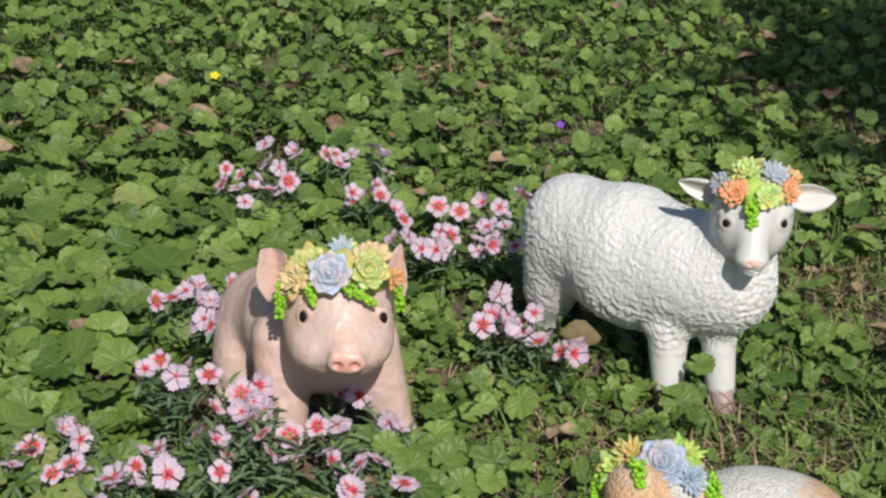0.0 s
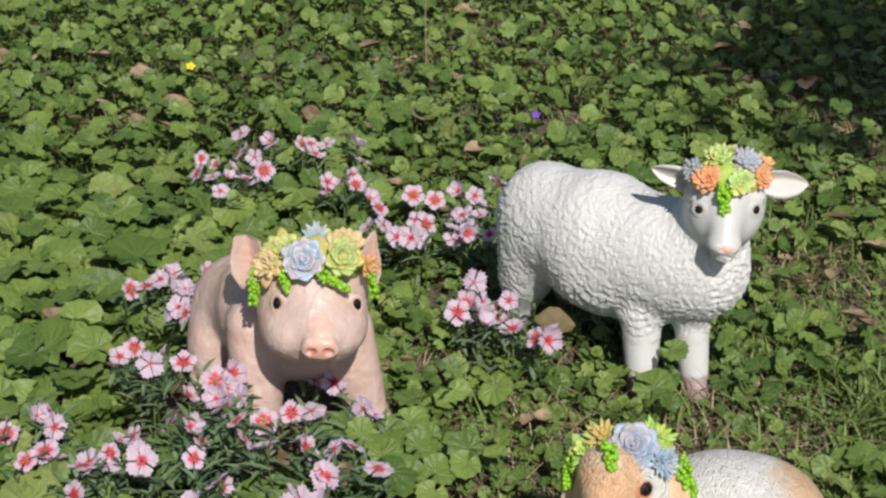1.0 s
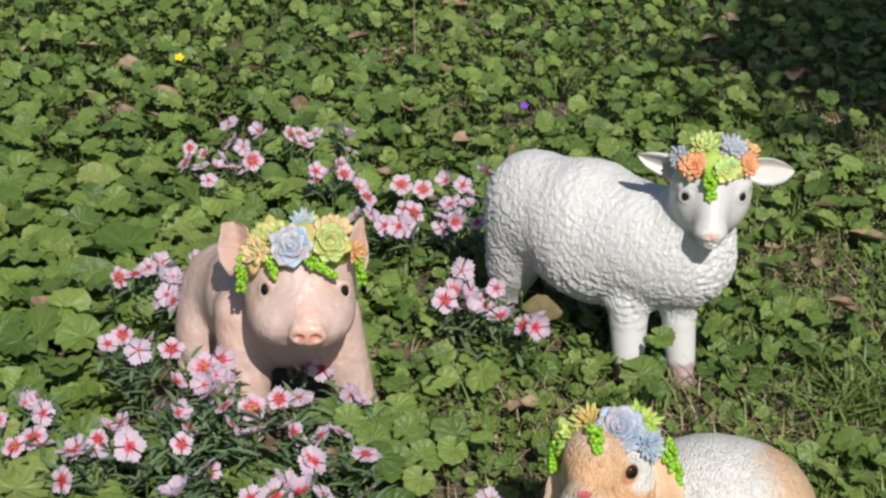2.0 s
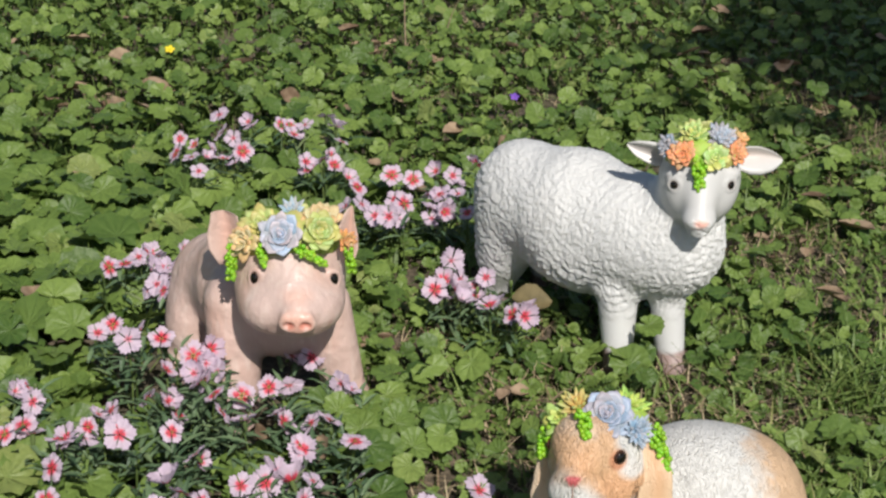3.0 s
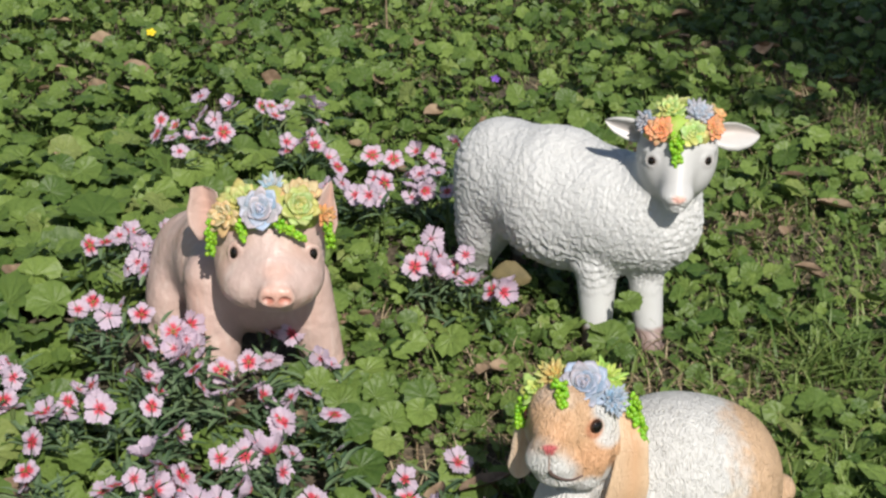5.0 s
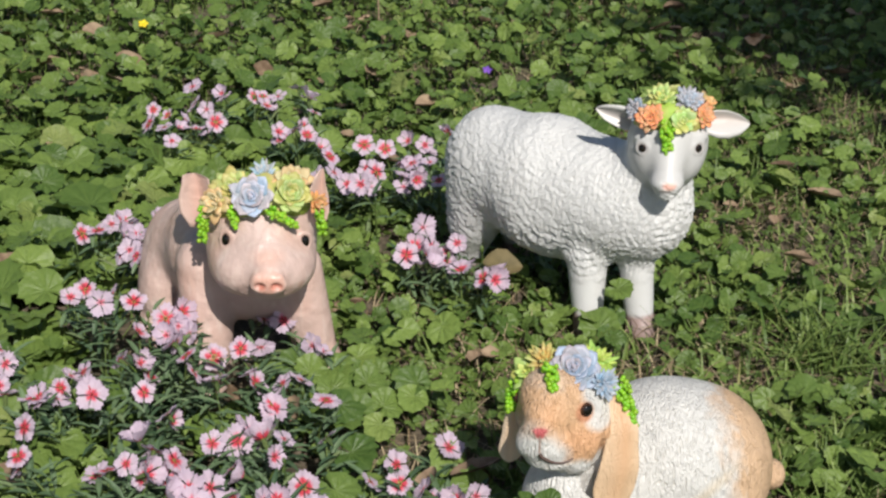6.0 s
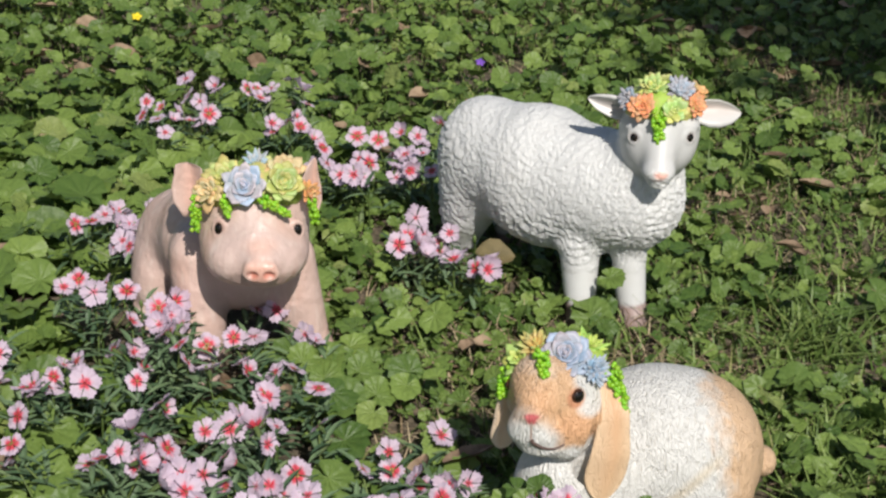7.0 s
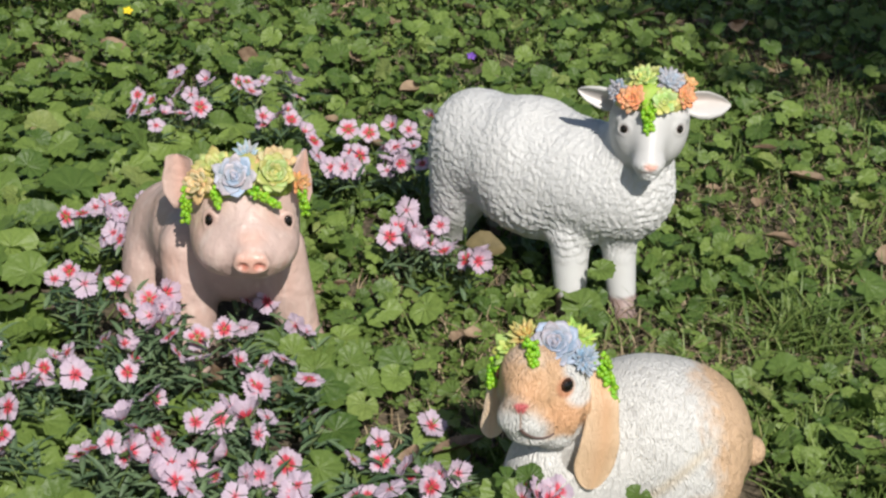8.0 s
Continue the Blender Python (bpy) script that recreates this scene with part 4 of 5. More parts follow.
    rosette(s, rng, (-0.180, -0.408, 0.294), (0.0, -0.35, 1), 0.0210, (0.40, 0.52, 0.58), (0.42, 0.54, 0.64), 4, 13, 0.22, 0.6, 0.9)
    rosette(s, rng, (-0.234, -0.448, 0.273), (-0.5, -0.75, 0.4), 0.0265, GOLD_IN, GOLD_OUT, 4, 11, 0.36, 0.8, 0.2, 0.12)
    rosette(s, rng, (-0.243, -0.436, 0.262), (-0.7, -0.65, 0.3), 0.0150, GOLD_IN, GOLD_OUT, 3, 9, 0.36, 0.8, 0.2, 0.12)
    rosette(s, rng, (-0.116, -0.436, 0.268), (0.7, -0.65, 0.3), 0.0190, (0.55, 0.45, 0.12), (0.74, 0.28, 0.10), 4, 11, 0.26, 0.8, 0.6)
    rosette(s, rng, (-0.175, -0.376, 0.270), (0.0, 0.7, 0.7), 0.032, GREEN_IN, GREEN_OUT, 3, 8, 0.4, 0.8)
    strand(s, rng, (-0.250, -0.450, 0.270), (-0.254, -0.452, 0.224), 0.0075, 80, 0.0030)
    strand(s, rng, (-0.213, -0.470, 0.272), (-0.209, -0.476, 0.256), 0.006, 36, 0.0030)
    strand(s, rng, (-0.168, -0.474, 0.274), (-0.138, -0.474, 0.256), 0.006, 80, 0.0030)
    strand(s, rng, (-0.110, -0.446, 0.258), (-0.107, -0.444, 0.232), 0.006, 46, 0.0030)
    return tagged(s.finish("pig_statue", SKIN, (-0.23, -0.33, 0.0)), "pink piglet garden statue with succulent crown, sitting on ground cover", "statue")


def rabbit_statue():
    rng = np.random.default_rng(5)
    s = Sculpt()
    s.ball((0.282, -0.735, 0.090), (0.104, 0.085, 0.093))
    s.ball((0.333, -0.725, 0.074), (0.066, 0.078, 0.082), blend=0.03)
    s.ball((0.322, -0.780, 0.056), (0.062, 0.040, 0.064), (0, 24, 8), 0.007)
    s.ball((0.285, -0.815, 0.014), (0.050, 0.030, 0.016), blend=0.010)
    s.ball((0.190, -0.785, 0.070), (0.064, 0.058, 0.074), blend=0.03)
    s.ball((0.168, -0.818, 0.082), (0.050, 0.050, 0.076), blend=0.02)
    s.ball((0.165, -0.835, 0.016), (0.030, 0.040, 0.018), blend=0.012)
    s.ball((0.225, -0.840, 0.016), (0.030, 0.040, 0.018), blend=0.012)
    s.ball((0.408, -0.705, 0.050), (0.016, 0.018, 0.018), blend=0.006)
    # head: skull, brow, cheeks, lips and chin
    s.ball((0.163, -0.803, 0.197), (0.053, 0.054, 0.050), blend=0.010)
    s.ball((0.1450, -0.826, 0.222), (0.0300, 0.034, 0.0290), blend=0.012)
    s.ball((0.172, -0.832, 0.182), (0.0370, 0.036, 0.0350), blend=0.012)
    s.limb((0.1500, -0.828, 0.220), (0.1335, -0.862, 0.206), 0.0330, 0.0170, 0.014)
    s.ball((0.1240, -0.858, 0.189), (0.0155, 0.017, 0.0165), blend=0.014)
    s.ball((0.1430, -0.862, 0.186), (0.0190, 0.017, 0.0160), blend=0.014)
    s.ball((0.1450, -0.853, 0.1690), (0.0260, 0.022, 0.0105), blend=0.010)
    s.ball((0.1690, -0.842, 0.1610), (0.0260, 0.022, 0.0130), blend=0.010)
    s.ball((0.1315, -0.884, 0.193), (0.0012, 0.006, 0.0100), blend=0.002, cut=True)
    s.ball((0.1310, -0.8740, 0.2120), (0.0080, 0.0050, 0.0045), blend=0.006)
    lids(s, s.trace((0.1785, -0.8500, 0.2215)), 0.0070, (0.42, -0.88, 0.16), 1.15, 0.0014)
    # the neck under the hanging ear
    s.ball((0.2080, -0.845, 0.141), (0.0310, 0.0120, 0.064), (12, 5, 16), 0.004, True)
    v, f = s.skin((0.05, -0.92, -0.012), (0.47, -0.60, 0.28), 0.0020)
    wob = 0.25 * value_noise(v, 40, 8) + 0.2 * value_noise(v * (1, 1, 0.4), 200, 9)
    tan, pale = (0.61, 0.385, 0.225), (0.645, 0.635, 0.61)
    paint = np.tile(pale, (len(v), 1))

    def patch(c, r, soft=0.25):
        d = np.sqrt((((v - np.array(c)) / np.array(r)) ** 2).sum(1)) + wob * 0.4
        return np.clip((1 + soft - d) / (2 * soft), 0, 1)

    rump = np.clip((v[:, 0] - 0.338 + 0.010 * wob * 4 + 0.30 * np.maximum(0, v[:, 2] - 0.110) + 0.20 * np.maximum(0, 0.08 - v[:, 2])) / 0.026, 0, 1)
    paint = blend(paint, (0.61, 0.405, 0.245), rump * 0.95)
    paint = blend(paint, (0.62, 0.42, 0.24), patch((0.345, -0.825, 0.02), (0.055, 0.05, 0.040)) * 0.7)
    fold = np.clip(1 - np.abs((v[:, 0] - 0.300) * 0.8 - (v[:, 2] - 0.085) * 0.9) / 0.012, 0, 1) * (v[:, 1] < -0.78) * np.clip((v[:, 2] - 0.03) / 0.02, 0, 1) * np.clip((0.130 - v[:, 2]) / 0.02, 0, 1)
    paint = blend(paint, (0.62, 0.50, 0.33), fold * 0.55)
    paint = blend(paint, tan, patch((0.158, -0.82, 0.218), (0.062, 0.068, 0.044)))
    paint = blend(paint, tan, patch((0.180, -0.860, 0.190), (0.038, 0.04, 0.024)) * 0.95)
    paint = blend(paint, (0.66, 0.33, 0.16), patch((0.176, -0.862, 0.192), (0.026, 0.04, 0.016), 0.6) * 0.55)
    paint = blend(paint, (0.66, 0.34, 0.17), patch((0.140, -0.868, 0.222), (0.014, 0.03, 0.014), 0.7) * 0.45)
    paint = blend(paint, pale, patch((0.128, -0.886, 0.184), (0.034, 0.030, 0.022)))
    paint = blend(paint, pale, patch((0.150, -0.855, 0.158), (0.062, 0.045, 0.014)))
    paint = blend(paint, pale, patch((0.196, -0.838, 0.232), (0.022, 0.030, 0.018)))
    paint = blend(paint, pale, patch((0.1940, -0.846, 0.2120), (0.0160, 0.025, 0.0120)) * 0.9)
    paint = blend(paint, (0.52, 0.24, 0.13), near_form(v, s.trace((0.1770, -0.850, 0.2190)), (0.0098, 0.014, 0.0105), 0.2))
    paint = blend(paint, (0.54, 0.12, 0.125), near_form(v, (0.1310, -0.882, 0.2135), (0.0088, 0.010, 0.0036), 0.25))
    paint = blend(paint, (0.54, 0.12, 0.125), near_form(v, (0.1310, -0.882, 0.2095), (0.0052, 0.010, 0.0040), 0.25))
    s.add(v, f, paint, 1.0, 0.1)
    mouth = ((0.1310, 0.1860), (0.1335, 0.1815), (0.1380, 0.1785), (0.1430, 0.1760), (0.1490, 0.1745), (0.1550, 0.1745), (0.1610, 0.1765), (0.1660, 0.1800))
    s.line([(x, -0.875, z) for x, z in mouth], 0.0024, 0.0009, (0.10, 0.065, 0.055))
    s.line([(0.1310, -0.875, 0.2060), (0.1310, -0.875, 0.1860)], 0.0007, 0.0009, (0.42, 0.30, 0.25))
    eye(s, s.trace((0.1785, -0.8500, 0.2215)), 0.0080, (0.42, -0.88, 0.16), (0.05, 0.022, 0.012), 1.12)
    eye(s, (0.1125, -0.812, 0.214), 0.0075, (-0.98, -0.2, 0.1), (0.10, 0.04, 0.02))
    # hanging ears
    ear_shell(s, ((0.2110, -0.824, 0.226), (0.2190, -0.846, 0.196), (0.2175, -0.858, 0.155), (0.2075, -0.862, 0.104)), (0.007, 0.0130, 0.0155, 0.0185, 0.0225, 0.0240, 0.022), (0.010, 0.0140, 0.0150, 0.0160, 0.0180, 0.0190, 0.019), (1, 0.12, 0.0), (0.15, -0.96, 0.25), -0.28, 0.013, 0.1, (0.63, 0.45, 0.29), (0.58, 0.345, 0.19), 0.40, 0.15, -0.6, 0.24)
    ear_shell(s, ((0.1130, -0.796, 0.208), (0.1080, -0.806, 0.178), (0.1035, -0.822, 0.142)), (0.005, 0.0095, 0.0110, 0.0150), (0.006, 0.0095, 0.0115, 0.0150), (1, -0.35, 0.05), (-0.4, -0.9, 0.1), -0.35, 0.010, 0.0, (0.64, 0.50, 0.36), (0.62, 0.375, 0.205), 0.45, 0.15)
    # crown
    cap(s, rng, (0.166, -0.797, 0.238), (0.046, 0.030, 0.012), (LIME_IN, GOLD_IN), 44)
    rosette(s, rng, (0.167, -0.818, 0.249), (0.02, -0.66, 0.72), 0.0300, BLUE_IN, (0.35, 0.36, 0.47), 6, 11, 0.44, 0.80, 0.3, 0.08)
    rosette(s, rng, (0.197, -0.826, 0.236), (0.40, -0.76, 0.5), 0.0215, (0.28, 0.38, 0.47), (0.34, 0.43, 0.54), 6, 14, 0.20, 0.7, 0.8)
    rosette(s, rng, (0.194, -0.785, 0.240), (0.4, 0.0, 0.9), 0.024, (0.34, 0.54, 0.05), (0.42, 0.64, 0.08), 5, 12, 0.24, 0.7, 0.7)
    rosette(s, rng, (0.122, -0.806, 0.238), (-0.5, -0.5, 0.7), 0.023, (0.36, 0.46, 0.07), (0.46, 0.60, 0.10), 3, 7, 0.34, 1.0)
    rosette(s, rng, (0.140, -0.802, 0.250), (-0.1, -0.3, 1), 0.023, (0.58, 0.30, 0.08), (0.52, 0.54, 0.12), 5, 12, 0.20, 0.7, 0.9)
    strand(s, rng, (0.142, -0.836, 0.262), (0.146, -0.852, 0.242), 0.0065, 70, 0.0030)
    strand(s, rng, (0.110, -0.808, 0.228), (0.104, -0.808, 0.198), 0.0065, 70, 0.0030)
    strand(s, rng, (0.214, -0.824, 0.238), (0.231, -0.836, 0.194), 0.0075, 120, 0.0030)
    return tagged(s.finish("rabbit_statue", FUR, (0.26, -0.75, 0.0)), "tan and white lop-eared rabbit garden statue with succulent crown", "statue")


sheep_statue()
pig_statue()
rabbit_statue()


# ---- dianthus plants ----
def flower_form(seed, cup, ragged):
    """Five toothed petals round a small heart, radius 1, facing +z."""
    rng = np.random.default_rng(seed)
    v, f, rad = [], [], []
    rows, cols = 5, 8
    for p in range(5):
        mid = 2 * math.pi * p / 5 + rng.uniform(-0.08, 0.08)
        size, droop = rng.uniform(0.9, 1.06), rng.uniform(-0.08, 0.08)
        start = len(v)
        for i in range(rows + 1):
            t = i / rows
            half = 0.44 + 0.21 * t
            for j in range(cols + 1):
                u = j / cols * 2 - 1
                r = (0.05 + 0.95 * t) * size * (1 - 0.05 * t * u * u)
                if i == rows:
                    r *= 1 - 0.20 * u * u + (ragged * 1.2 if j % 2 else -ragged * 1.2) * rng.uniform(0.5, 1.3)
                a = mid + u * half
                z = cup * t**1.3 + droop * t * t - 0.10 * t * u * u + 0.05 * t * math.sin(5 * u + p) + 0.012 * (p % 2)
                v.append((r * math.cos(a), r * math.sin(a), z))
                rad.append(min(1.0, t * 0.95 + 0.05 + 0.07 * abs(u) ** 1.5))
        for i in range(rows):
            for j in range(cols):
                a = start + i * (cols + 1) + j
                f.append((a, a + 1, a + cols + 2, a + cols + 1))
    return mesh_of("flower", v, np.array(f), rad=rad)


def calyx_form():
    v, f = [], []
    for i, (z, r) in enumerate(((0.02, 0.16), (-0.35, 0.17), (-0.75, 0.12), (-0.85, 0.05))):
        for j in range(7):
            a = 2 * math.pi * j / 7
            v.append((r * math.cos(a), r * math.sin(a), z))
    for i in range(3):
        for j in range(7):
            a, b = i * 7 + j, i * 7 + (j + 1) % 7
            f.append((a, a + 7, b + 7, b))
    return mesh_of("calyx", v, np.array(f))


FLOWERS = [flower_form(1, 0.10, 0.05), flower_form(2, 0.22, 0.06), flower_form(3, -0.02, 0.05), flower_form(4, 0.75, 0.07), flower_form(5, 0.30, 0.08)]
CALYX = calyx_form()


def lance_leaves(rng, roots, ways, length, width):
    """Narrow pointed leaves with a middle fold, as arrays."""
    n = len(roots)
    ln = length * rng.uniform(0.6, 1.2, n)
    way = ways / np.linalg.norm(ways, axis=1)[:, None]
    side = np.cross(way, (0, 0, 1.0))
    side /= np.linalg.norm(side, axis=1)[:, None] + 1e-6
    up = np.cross(side, way)
    v = []
    for t, w in ((0, 0.45), (0.3, 1.0), (0.65, 0.8), (1.0, 0.05)):
        c = roots + way * (ln * t)[:, None] - np.array((0, 0, 1)) * (0.30 * ln * t * t)[:, None]
        for sgn in (-1, 0, 1):
            v.append(c + side * width * w * sgn + up * width * 0.35 * w * abs(sgn))
    v = np.stack(v, 1)
    f = []
    for k in range(3):
        for s in (0, 1):
            p = k * 3 + s
            f += [(p, p + 1, p + 4), (p, p + 4, p + 3)]
    f = (np.array(f)[None] + (np.arange(n) * 12)[:, None, None]).reshape(-1, 3)
    vein = np.tile([0, 0.5, 0] * 4, n)
    return v.reshape(-1, 3), f, vein


def dianthus_plant(seed, heads, lush=1.0):
    rng = np.random.default_rng(100 + seed)
    pts = np.array(heads)
    # a few more blooms tucked in beside the leading ones
    few = len(pts) // 5 if seed < 2 else len(pts) // 2
    more = pts[rng.integers(0, len(pts), few)] + rng.normal(0, 1, (few, 3)) * (0.013, 0.013, 0.006) - (0, 0, 0.007)
    pts = np.concatenate([pts, more])
    heart = pts[:, :2].mean(0)
    z0 = float(ground_height(heart[0], heart[1]))
    root = new("dianthus_plant")
    root.location = (heart[0], heart[1], z0)
    o = np.array((heart[0], heart[1], z0))
    roots, ways = [], []
    for h in pts:
        foot = np.array((*(heart + (h[:2] - heart) * 0.72 + rng.normal(0, 0.010, 2)), z0 - 0.006))
        mid = foot * 0.45 + h * 0.55 + np.array((*rng.normal(0, 0.008, 2), 0.004))
        v, f = tube([foot, mid, h - (0, 0, 0.012)], 0.0016, 0.0012)
        part("stem", mesh_of("stem", v - o, f), STEM, root)
        for k in range(int(15 * lush)):
            t = rng.uniform(0.02, 0.86)
            c = foot + (mid - foot) * t * 2 if t < 0.5 else mid + (h - mid) * (t * 2 - 1)
            roots.append(c + rng.normal(0, 0.010, 3) * (1, 1, 0.3))
            a = rng.uniform(0, 6.28)
            ways.append((math.cos(a), math.sin(a), rng.uniform(0.15, 1.3)))
    v, f, vein = lance_leaves(rng, np.array(roots), np.array(ways), 0.042, 0.0036)
    tagged(part("foliage", mesh_of("foliage", v - o, f, vein=vein), DIANTHUS, root, "dark blue-green narrow leaves"), kind="stuff")
    for h in pts:
        shut = rng.uniform(0, 1)
        mesh = FLOWERS[rng.integers(0, 3)] if shut < 0.72 else FLOWERS[rng.integers(3, 5)]
        size = rng.uniform(0.0140, 0.0200) * (0.85 if shut > 0.9 else 1)
        out = (h[:2] - heart) * 2.2
        normal = np.array((out[0] + rng.normal(0, 0.70) + 0.05, out[1] * 0.6 - 0.45 + rng.normal(0, 0.62), 0.80))
        m = Matrix.Translation(h - o) @ Matrix(turn_to(normal, rng.uniform(0, 6)).tolist()).to_4x4() @ Matrix.Scale(size, 4)
        bloom = part("flower", mesh, PETAL, root)
        bloom.matrix_basis = m
        green = part("calyx", CALYX, STEM, bloom)
        green.location = (0, 0, 0)
    for k in range(max(2, len(pts) // 3)):
        c = pts[rng.integers(0, len(pts))] + rng.normal(0, 0.014, 3) * (1, 1, 0.4) - (0, 0, 0.010)
        v = BALL_V * (0.0030, 0.0030, 0.0062) * rng.uniform(0.8, 1.2) + c - o
        st, sf2 = tube([np.array((*(c[:2] + rng.normal(0, 0.008, 2)), z0)) - o, c - o], 0.0012, 0.0010)
        part("bud", mesh_of("bud", np.concatenate([v, st]), [list(q) for q in BALL_F] + (sf2 + len(v)).tolist()), STEM, root, "pale green closed bud")
    return tagged(root, "dianthus in bloom with fringed pink petals and red hearts", "flower plant", "dianthus clumps")


PLANTS = [
    [(-0.355, -0.399, 0.116), (-0.397, -0.403, 0.116), (-0.449, -0.343, 0.094), (-0.433, -0.322, 0.095), (-0.336, -0.477, 0.113), (-0.388, -0.371, 0.111), (-0.310, -0.434, 0.109), (-0.294, -0.438, 0.100), (-0.302, -0.477, 0.108), (-0.291, -0.415, 0.108), (-0.292, -0.496, 0.107), (-0.278, -0.452, 0.097), (-0.273, -0.519, 0.103), (-0.258, -0.560, 0.102)],
    [(-0.242, -0.500, 0.090), (-0.231, -0.571, 0.097), (-0.210, -0.491, 0.096), (-0.187, -0.468, 0.086), (-0.165, -0.391, 0.084), (-0.124, -0.451, 0.079), (-0.112, -0.456, 0.074), (-0.188, -0.538, 0.074), (-0.195, -0.533, 0.084), (-0.154, -0.550, 0.081), (-0.132, -0.544, 0.082), (-0.098, -0.612, 0.094), (-0.157, -0.618, 0.086)],
    [(-0.316, -0.579, 0.086), (-0.283, -0.617, 0.079), (-0.335, -0.488, 0.074), (-0.360, -0.491, 0.081), (-0.401, -0.511, 0.076), (-0.417, -0.566, 0.085), (-0.438, -0.612, 0.097), (-0.375, -0.590, 0.089), (-0.444, -0.643, 0.077), (-0.434, -0.603, 0.094)],
    [(-0.302, -0.698, 0.092), (-0.309, -0.743, 0.091), (-0.282, -0.769, 0.095), (-0.257, -0.737, 0.091), (-0.282, -0.718, 0.092), (-0.331, -0.740, 0.081), (-0.233, -0.798, 0.097), (-0.253, -0.816, 0.096), (-0.429, -0.727, 0.077), (-0.430, -0.727, 0.091)],
    [(-0.221, -0.692, 0.085), (-0.195, -0.678, 0.079), (-0.182, -0.660, 0.081), (-0.166, -0.676, 0.080), (-0.148, -0.729, 0.090), (-0.195, -0.735, 0.080), (-0.212, -0.785, 0.088), (-0.188, -0.790, 0.076), (-0.210, -0.834, 0.089), (-0.153, -0.811, 0.090), (-0.140, -0.802, 0.079), (-0.113, -0.777, 0.082), (-0.098, -0.830, 0.090), (-0.162, -0.840, 0.085), (-0.095, -0.672, 0.080)],
    [(0.045, -0.668, 0.063), (-0.042, -0.742, 0.066), (-0.010, -0.760, 0.075), (-0.015, -0.701, 0.062), (-0.001, -0.823, 0.080), (-0.039, -0.810, 0.064), (0.043, -0.820, 0.080), (0.052, -0.777, 0.065)],
    [(-0.449, -0.145, 0.101), (-0.436, -0.111, 0.095), (-0.431, -0.079, 0.090), (-0.411, -0.101, 0.090), (-0.393, -0.142, 0.094), (-0.410, -0.152, 0.092), (-0.383, -0.124, 0.085), (-0.376, -0.063, 0.083), (-0.407, -0.206, 0.090), (-0.393, -0.209, 0.100)],
    [(-0.393, 0.468, 0.103), (-0.384, 0.415, 0.090), (-0.443, 0.336, 0.108), (-0.441, 0.276, 0.105), (-0.411, 0.246, 0.110), (-0.392, 0.283, 0.093), (-0.358, 0.247, 0.106), (-0.337, 0.328, 0.089), (-0.392, 0.200, 0.104), (-0.388, 0.324, 0.095), (-0.333, 0.434, 0.093), (-0.413, 0.303, 0.109)],
    [(-0.267, 0.442, 0.091), (-0.238, 0.423, 0.101), (-0.203, 0.451, 0.108), (-0.185, 0.431, 0.094), (-0.171, 0.364, 0.093), (-0.221, 0.228, 0.109), (-0.215, 0.222, 0.098), (-0.195, 0.247, 0.105), (-0.177, 0.264, 0.089), (-0.150, 0.182, 0.097), (-0.134, 0.159, 0.092), (-0.122, 0.063, 0.104), (-0.101, 0.051, 0.090)],
    [(-0.078, -0.000, 0.111), (-0.081, 0.219, 0.089), (-0.045, 0.158, 0.106), (-0.009, 0.236, 0.089), (0.019, 0.204, 0.094), (0.057, 0.221, 0.108), (-0.058, 0.094, 0.092), (-0.002, 0.132, 0.092), (0.026, 0.101, 0.105), (0.005, 0.048, 0.097), (-0.016, 0.084, 0.089), (0.040, 0.012, 0.112), (-0.074, 0.110, 0.092)],
    [(0.016, -0.077, 0.074), (0.004, -0.160, 0.081), (0.028, -0.175, 0.088), (0.064, -0.172, 0.091), (0.028, -0.215, 0.076), (-0.008, -0.189, 0.081), (0.048, -0.164, 0.074), (0.079, -0.233, 0.084), (0.097, -0.285, 0.091), (0.067, -0.257, 0.091), (0.112, -0.299, 0.095)],
    [(-0.568, -0.556, 0.080), (-0.515, -0.575, 0.080), (-0.498, -0.555, 0.080), (-0.560, -0.499, 0.080), (-0.499, -0.498, 0.080), (-0.518, -0.458, 0.080), (-0.563, -0.528, 0.080)],
    [(0.145, -0.930, 0.145), (0.164, -0.930, 0.146), (0.155, -0.930, 0.141), (0.131, -0.930, 0.139)],
]
for number, heads in enumerate(PLANTS):
    dianthus_plant(number, heads, 1.6 if np.mean(heads, 0)[1] < -0.35 else 0.65)


# ---- litter, weeds and twigs ----
def dry_leaf(x, y, z, length, turn, tilt, curl, seed, label="curled dry brown leaf lying on the ground cover", material=DRY):
    rng = np.random.default_rng(200 + seed)
    v, f = [], []
    for i in range(9):
        t = i / 8
        w = 0.36 * math.sin(math.pi * min(1, t * 0.96 + 0.03)) ** 0.8
        for j in range(5):
            u = j / 2 - 1
            v.append(((t - 0.5), u * w * (1 + rng.uniform(-0.12, 0.12)), curl * (u * u * w + 0.5 * (t - 0.5) ** 2) + rng.uniform(-0.015, 0.015)))
    for i in range(8):
        for j in range(4):
            a = i * 5 + j
            f.append((a, a + 1, a + 6, a + 5))
    n = len(v)
    v += [(p[0], p[1], p[2] - 0.012) for p in v]
    f += [tuple(k + n for k in q[::-1]) for q in f]
    ob = part("dry_leaf", mesh_of("dry_leaf", np.array(v) * length, np.array(f)), material)
    ob.matrix_world = pose(x, y, z + float(ground_height(x, y)), tilt, tilt * 0.4, turn)
    return tagged(ob, label, "leaf", "fallen leaves")


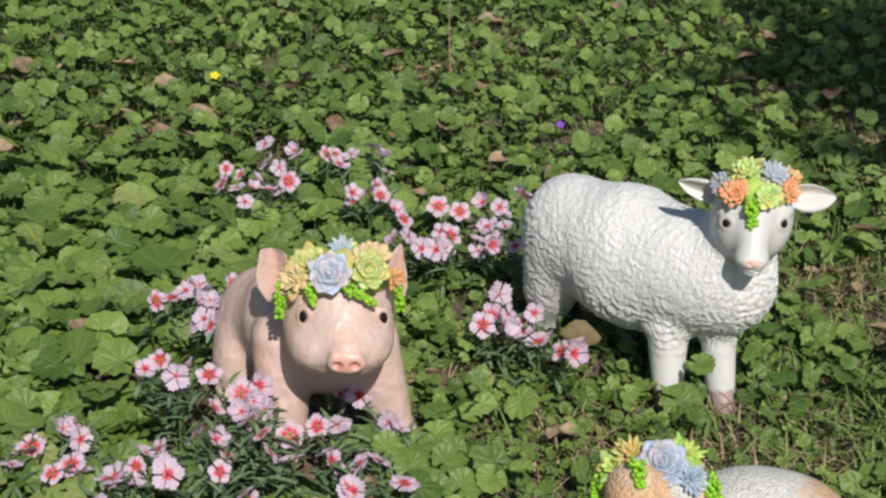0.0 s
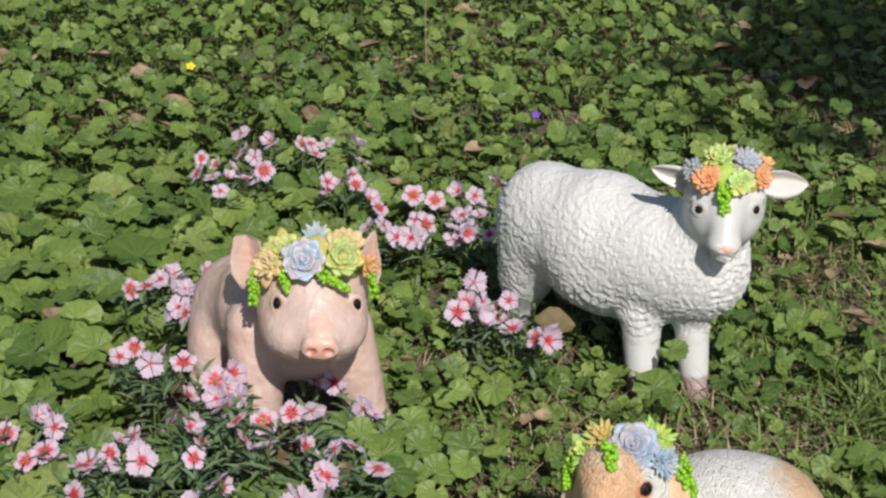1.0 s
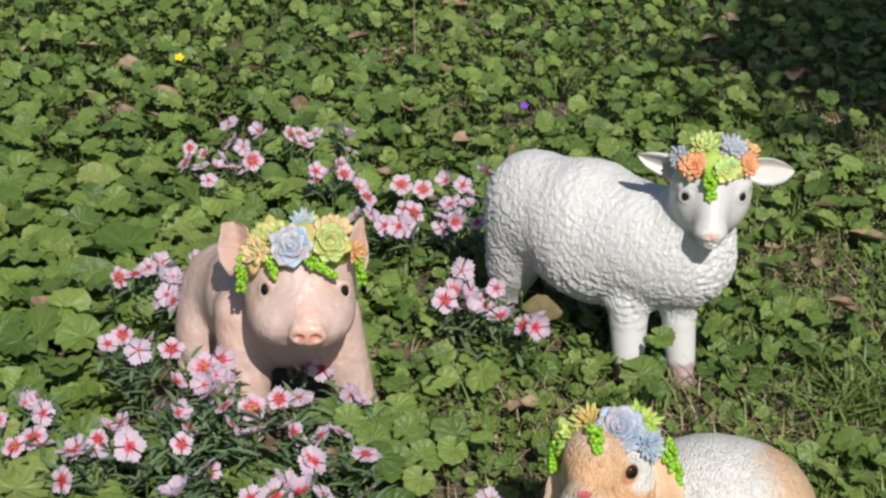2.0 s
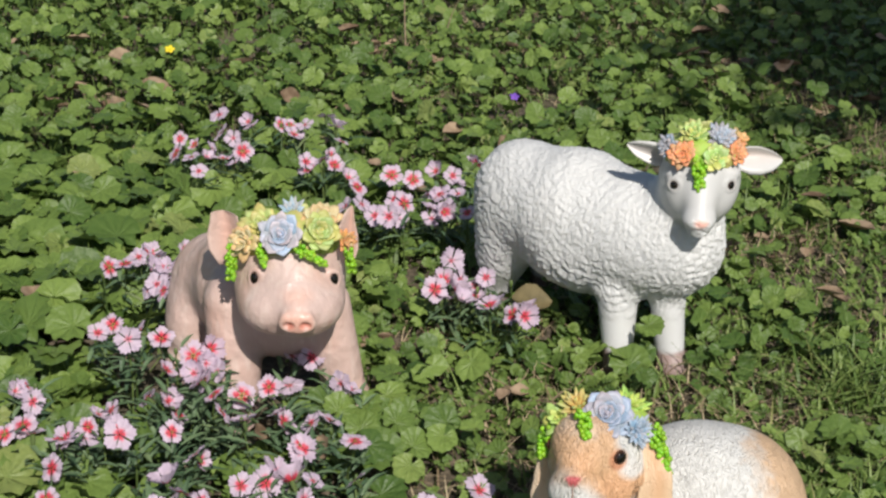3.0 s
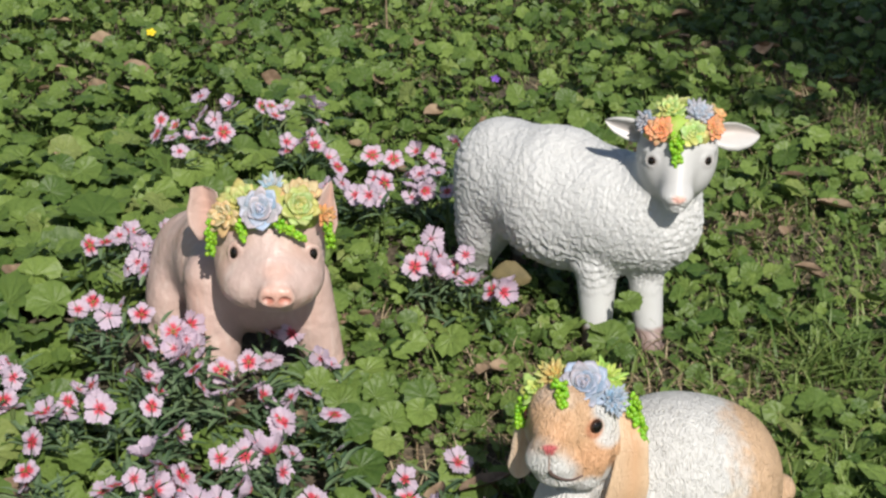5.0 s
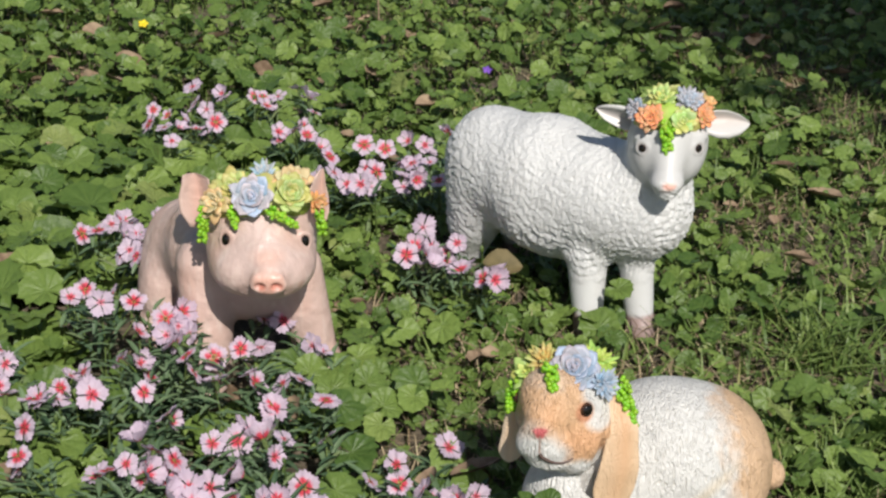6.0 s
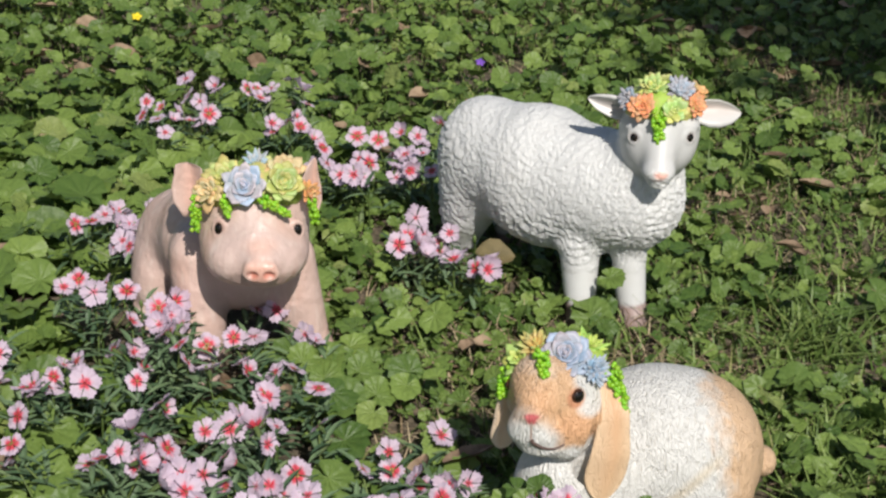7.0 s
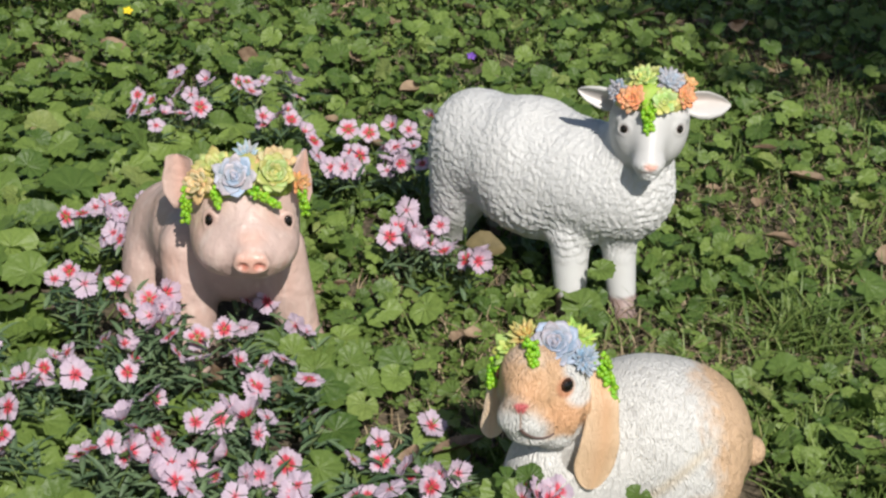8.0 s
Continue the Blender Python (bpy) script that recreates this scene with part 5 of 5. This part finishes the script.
def twig(x, y, length, turn, rise, seed, thick=0.0022):
    rng = np.random.default_rng(300 + seed)
    pts = [(length * t, 0.08 * length * rng.uniform(-1, 1), 0.012 + rise * length * t) for t in (0, 0.25, 0.5, 0.75, 1)]
    v, f = tube(pts, thick, thick * 0.5, 6)
    ob = part("twig", mesh_of("twig", v, f), TWIG)
    ob.matrix_world = pose(x, y, float(ground_height(x, y)), 0, 0, turn)
    return tagged(ob, "thin dry tan stalk leaning among the leaves", "twig", "dry stalks")


def small_bloom(name, x, y, z, size, material, label):
    root = new(name)
    z0 = float(ground_height(x, y))
    root.location = (x, y, z0)
    v, f = tube([(0, 0, 0), (0.004, 0.002, z * 0.6), (0, 0, z)], 0.0012, 0.001)
    part("stem", mesh_of("stem", v, f), STEM, root)
    for k in range(5):
        q = BALL_V * (0.5, 0.38, 0.07) + (0.52, 0, 0.12)
        a = 2 * math.pi * k / 5
        r = np.array([[math.cos(a), -math.sin(a), 0], [math.sin(a), math.cos(a), 0], [0, 0, 1]])
        part("petal", mesh_of("petal", (q @ r.T @ turn_to((0.1, -0.5, 0.8)).T) * size + (0, 0, z), [list(s) for s in BALL_F]), material, root)
    return tagged(root, label, "flower")


dry_leaf(0.126, -0.212, 0.070, 0.060, 16, 32, 0.45, 0, "large curled olive-brown leaf lying by the dianthus", OLIVE)
dry_leaf(-0.290, 0.70, 0.070, 0.044, 20, 62, 0.3, 1, "pale tan dry leaf standing among green leaves")
dry_leaf(-0.85, 0.93, 0.06, 0.058, 120, 35, 0.5, 2)
dry_leaf(-0.66, 0.95, 0.055, 0.055, 30, 25, 0.5, 3)
dry_leaf(-0.56, 0.76, 0.05, 0.075, 15, 20, 0.6, 4)
dry_leaf(-0.62, 0.70, 0.04, 0.06, 75, 20, 0.6, 5)
dry_leaf(-0.46, -0.68, 0.045, 0.085, -25, -12, 0.4, 6)
dry_leaf(-0.40, -0.13, 0.05, 0.06, 35, 15, 0.8, 7)
dry_leaf(0.02, -0.715, 0.045, 0.05, 70, -35, 0.4, 8)
dry_leaf(0.075, -0.70, 0.030, 0.06, 95, -30, 0.4, 9)
dry_leaf(0.076, -0.702, 0.055, 0.062, 20, -20, 0.3, 12)
dry_leaf(0.57, -0.66, 0.03, 0.06, 10, -15, 0.4, 10)
dry_leaf(-0.14, -0.57, 0.06, 0.045, 100, -40, 0.5, 11)
dry_leaf(-0.500, -0.593, 0.050, 0.070, 10, 25, 0.3, 13)
dry_leaf(-0.217, -0.535, 0.066, 0.034, 70, 48, 0.3, 14)
dry_leaf(-0.980, 1.056, 0.060, 0.060, 30, 40, 0.4, 15)
twig(-0.465, -0.627, 0.055, -8, 0.1, 95, 0.0026)
rng = np.random.default_rng(77)
for k in range(80):
    px, py = rng.uniform(-1.1, 1.1), rng.uniform(-0.3, 2.0)
    if clear_of_things(np.array([px]), np.array([py]))[0] and not (0.0 < px < 0.42 and -0.36 < py < 0.02):
        dry_leaf(px, py, rng.uniform(0.03, 0.075), rng.uniform(0.03, 0.065), rng.uniform(0, 360), rng.uniform(-30, 30), rng.uniform(0.2, 0.8), 20 + k)
for k in range(40):
    px, py = rng.normal(0.12, 0.14), rng.normal(-0.45, 0.10)
    if clear_of_things(np.array([px]), np.array([py]))[0]:
        twig(px, py, rng.uniform(0.03, 0.07), rng.uniform(0, 360), rng.uniform(0, 0.3), k, 0.0012)
for k in range(34):
    px, py = rng.normal(0.80, 0.16), rng.normal(0.62, 0.22)
    twig(px, py, rng.uniform(0.05, 0.12), rng.uniform(0, 360), rng.uniform(0.1, 0.8), 50 + k, 0.0010)
for bx, by, reach in BARE_SPOTS:
    for k in range(7):
        px, py = rng.normal(bx, reach * 0.5), rng.normal(by, reach * 0.5)
        if clear_of_things(np.array([px]), np.array([py]))[0]:
            dry_leaf(px, py, rng.uniform(0.015, 0.04), rng.uniform(0.016, 0.034), rng.uniform(0, 360), rng.uniform(-35, 35), rng.uniform(0.3, 0.9), 120 + k)
            twig(px, py, rng.uniform(0.03, 0.09), rng.uniform(0, 360), rng.uniform(0, 0.7), 120 + k, 0.0011)
twig(-0.06, 1.0, 0.16, 100, 1.2, 90, 0.0020)
twig(-0.02, 1.10, 0.12, 60, 0.9, 91, 0.0016)
small_bloom("buttercup", -0.556, 0.93, 0.08, 0.011, YELLOW, "small yellow buttercup among green leaves")
small_bloom("violet", 0.14, 0.736, 0.05, 0.010, VIOLET, "small purple violet among green leaves")


# ---- the tree whose boughs shade the far corner ----
def shade_tree(x, y):
    rng = np.random.default_rng(55)
    root = new("shade_tree")
    root.location = (x, y, 0)
    v, f = tube([(0, 0, -0.1), (0.03, 0.0, 0.9), (-0.05, 0.05, 1.9), (0.0, 0.1, 3.2), (0.1, 0.1, 4.2)], 0.15, 0.04, 14)
    part("trunk", mesh_of("trunk", v, f), BARK, root)
    vs, fs, ve, base = [], [], [], 0
    form = leaf_form(rng, 5, 1, 0.5, 0.1)
    for k in range(16):
        a = 2 * math.pi * k / 16 + rng.uniform(-0.2, 0.2)
        z = rng.uniform(1.9, 3.6)
        reach = rng.uniform(0.7, 1.35)
        tip = np.array((math.cos(a) * reach, math.sin(a) * reach, z + rng.uniform(0.1, 0.6)))
        start = np.array((-0.03, 0.05, z - 0.5))
        bv, bf = tube([start, start * 0.5 + tip * 0.5 + (0, 0, 0.1), tip], 0.035, 0.008, 7)
        part("bough", mesh_of("bough", bv, bf), BARK, root)
        n = 420
        t = rng.uniform(0.35, 1.1, n)[:, None]
        place = start + (tip - start) * t + rng.normal(0, 0.17, (n, 3))
        turns = stand(rng.normal(0, 0.6, (n, 3)) + (0, 0, 1), rng.uniform(0, 6.28, n))
        lv, lf, lvein = join_leaves([form], np.zeros(n, int), place, turns, rng.uniform(0.03, 0.055, n))
        vs.append(lv), fs.append(lf + base), ve.append(lvein)
        base += len(lv)
    tagged(part("crown", mesh_of("crown", np.concatenate(vs), np.concatenate(fs), vein=np.concatenate(ve)), LEAF, root), kind="stuff")
    return tagged(root, "leafy green tree shading the far ground", "tree")


# both trees stand out of view, placed so their shade falls on the far corners
tree = shade_tree(2.96, -2.12)
copy_thing(tree, pose(-1.60, -1.26, 0, 0, 0, 130))
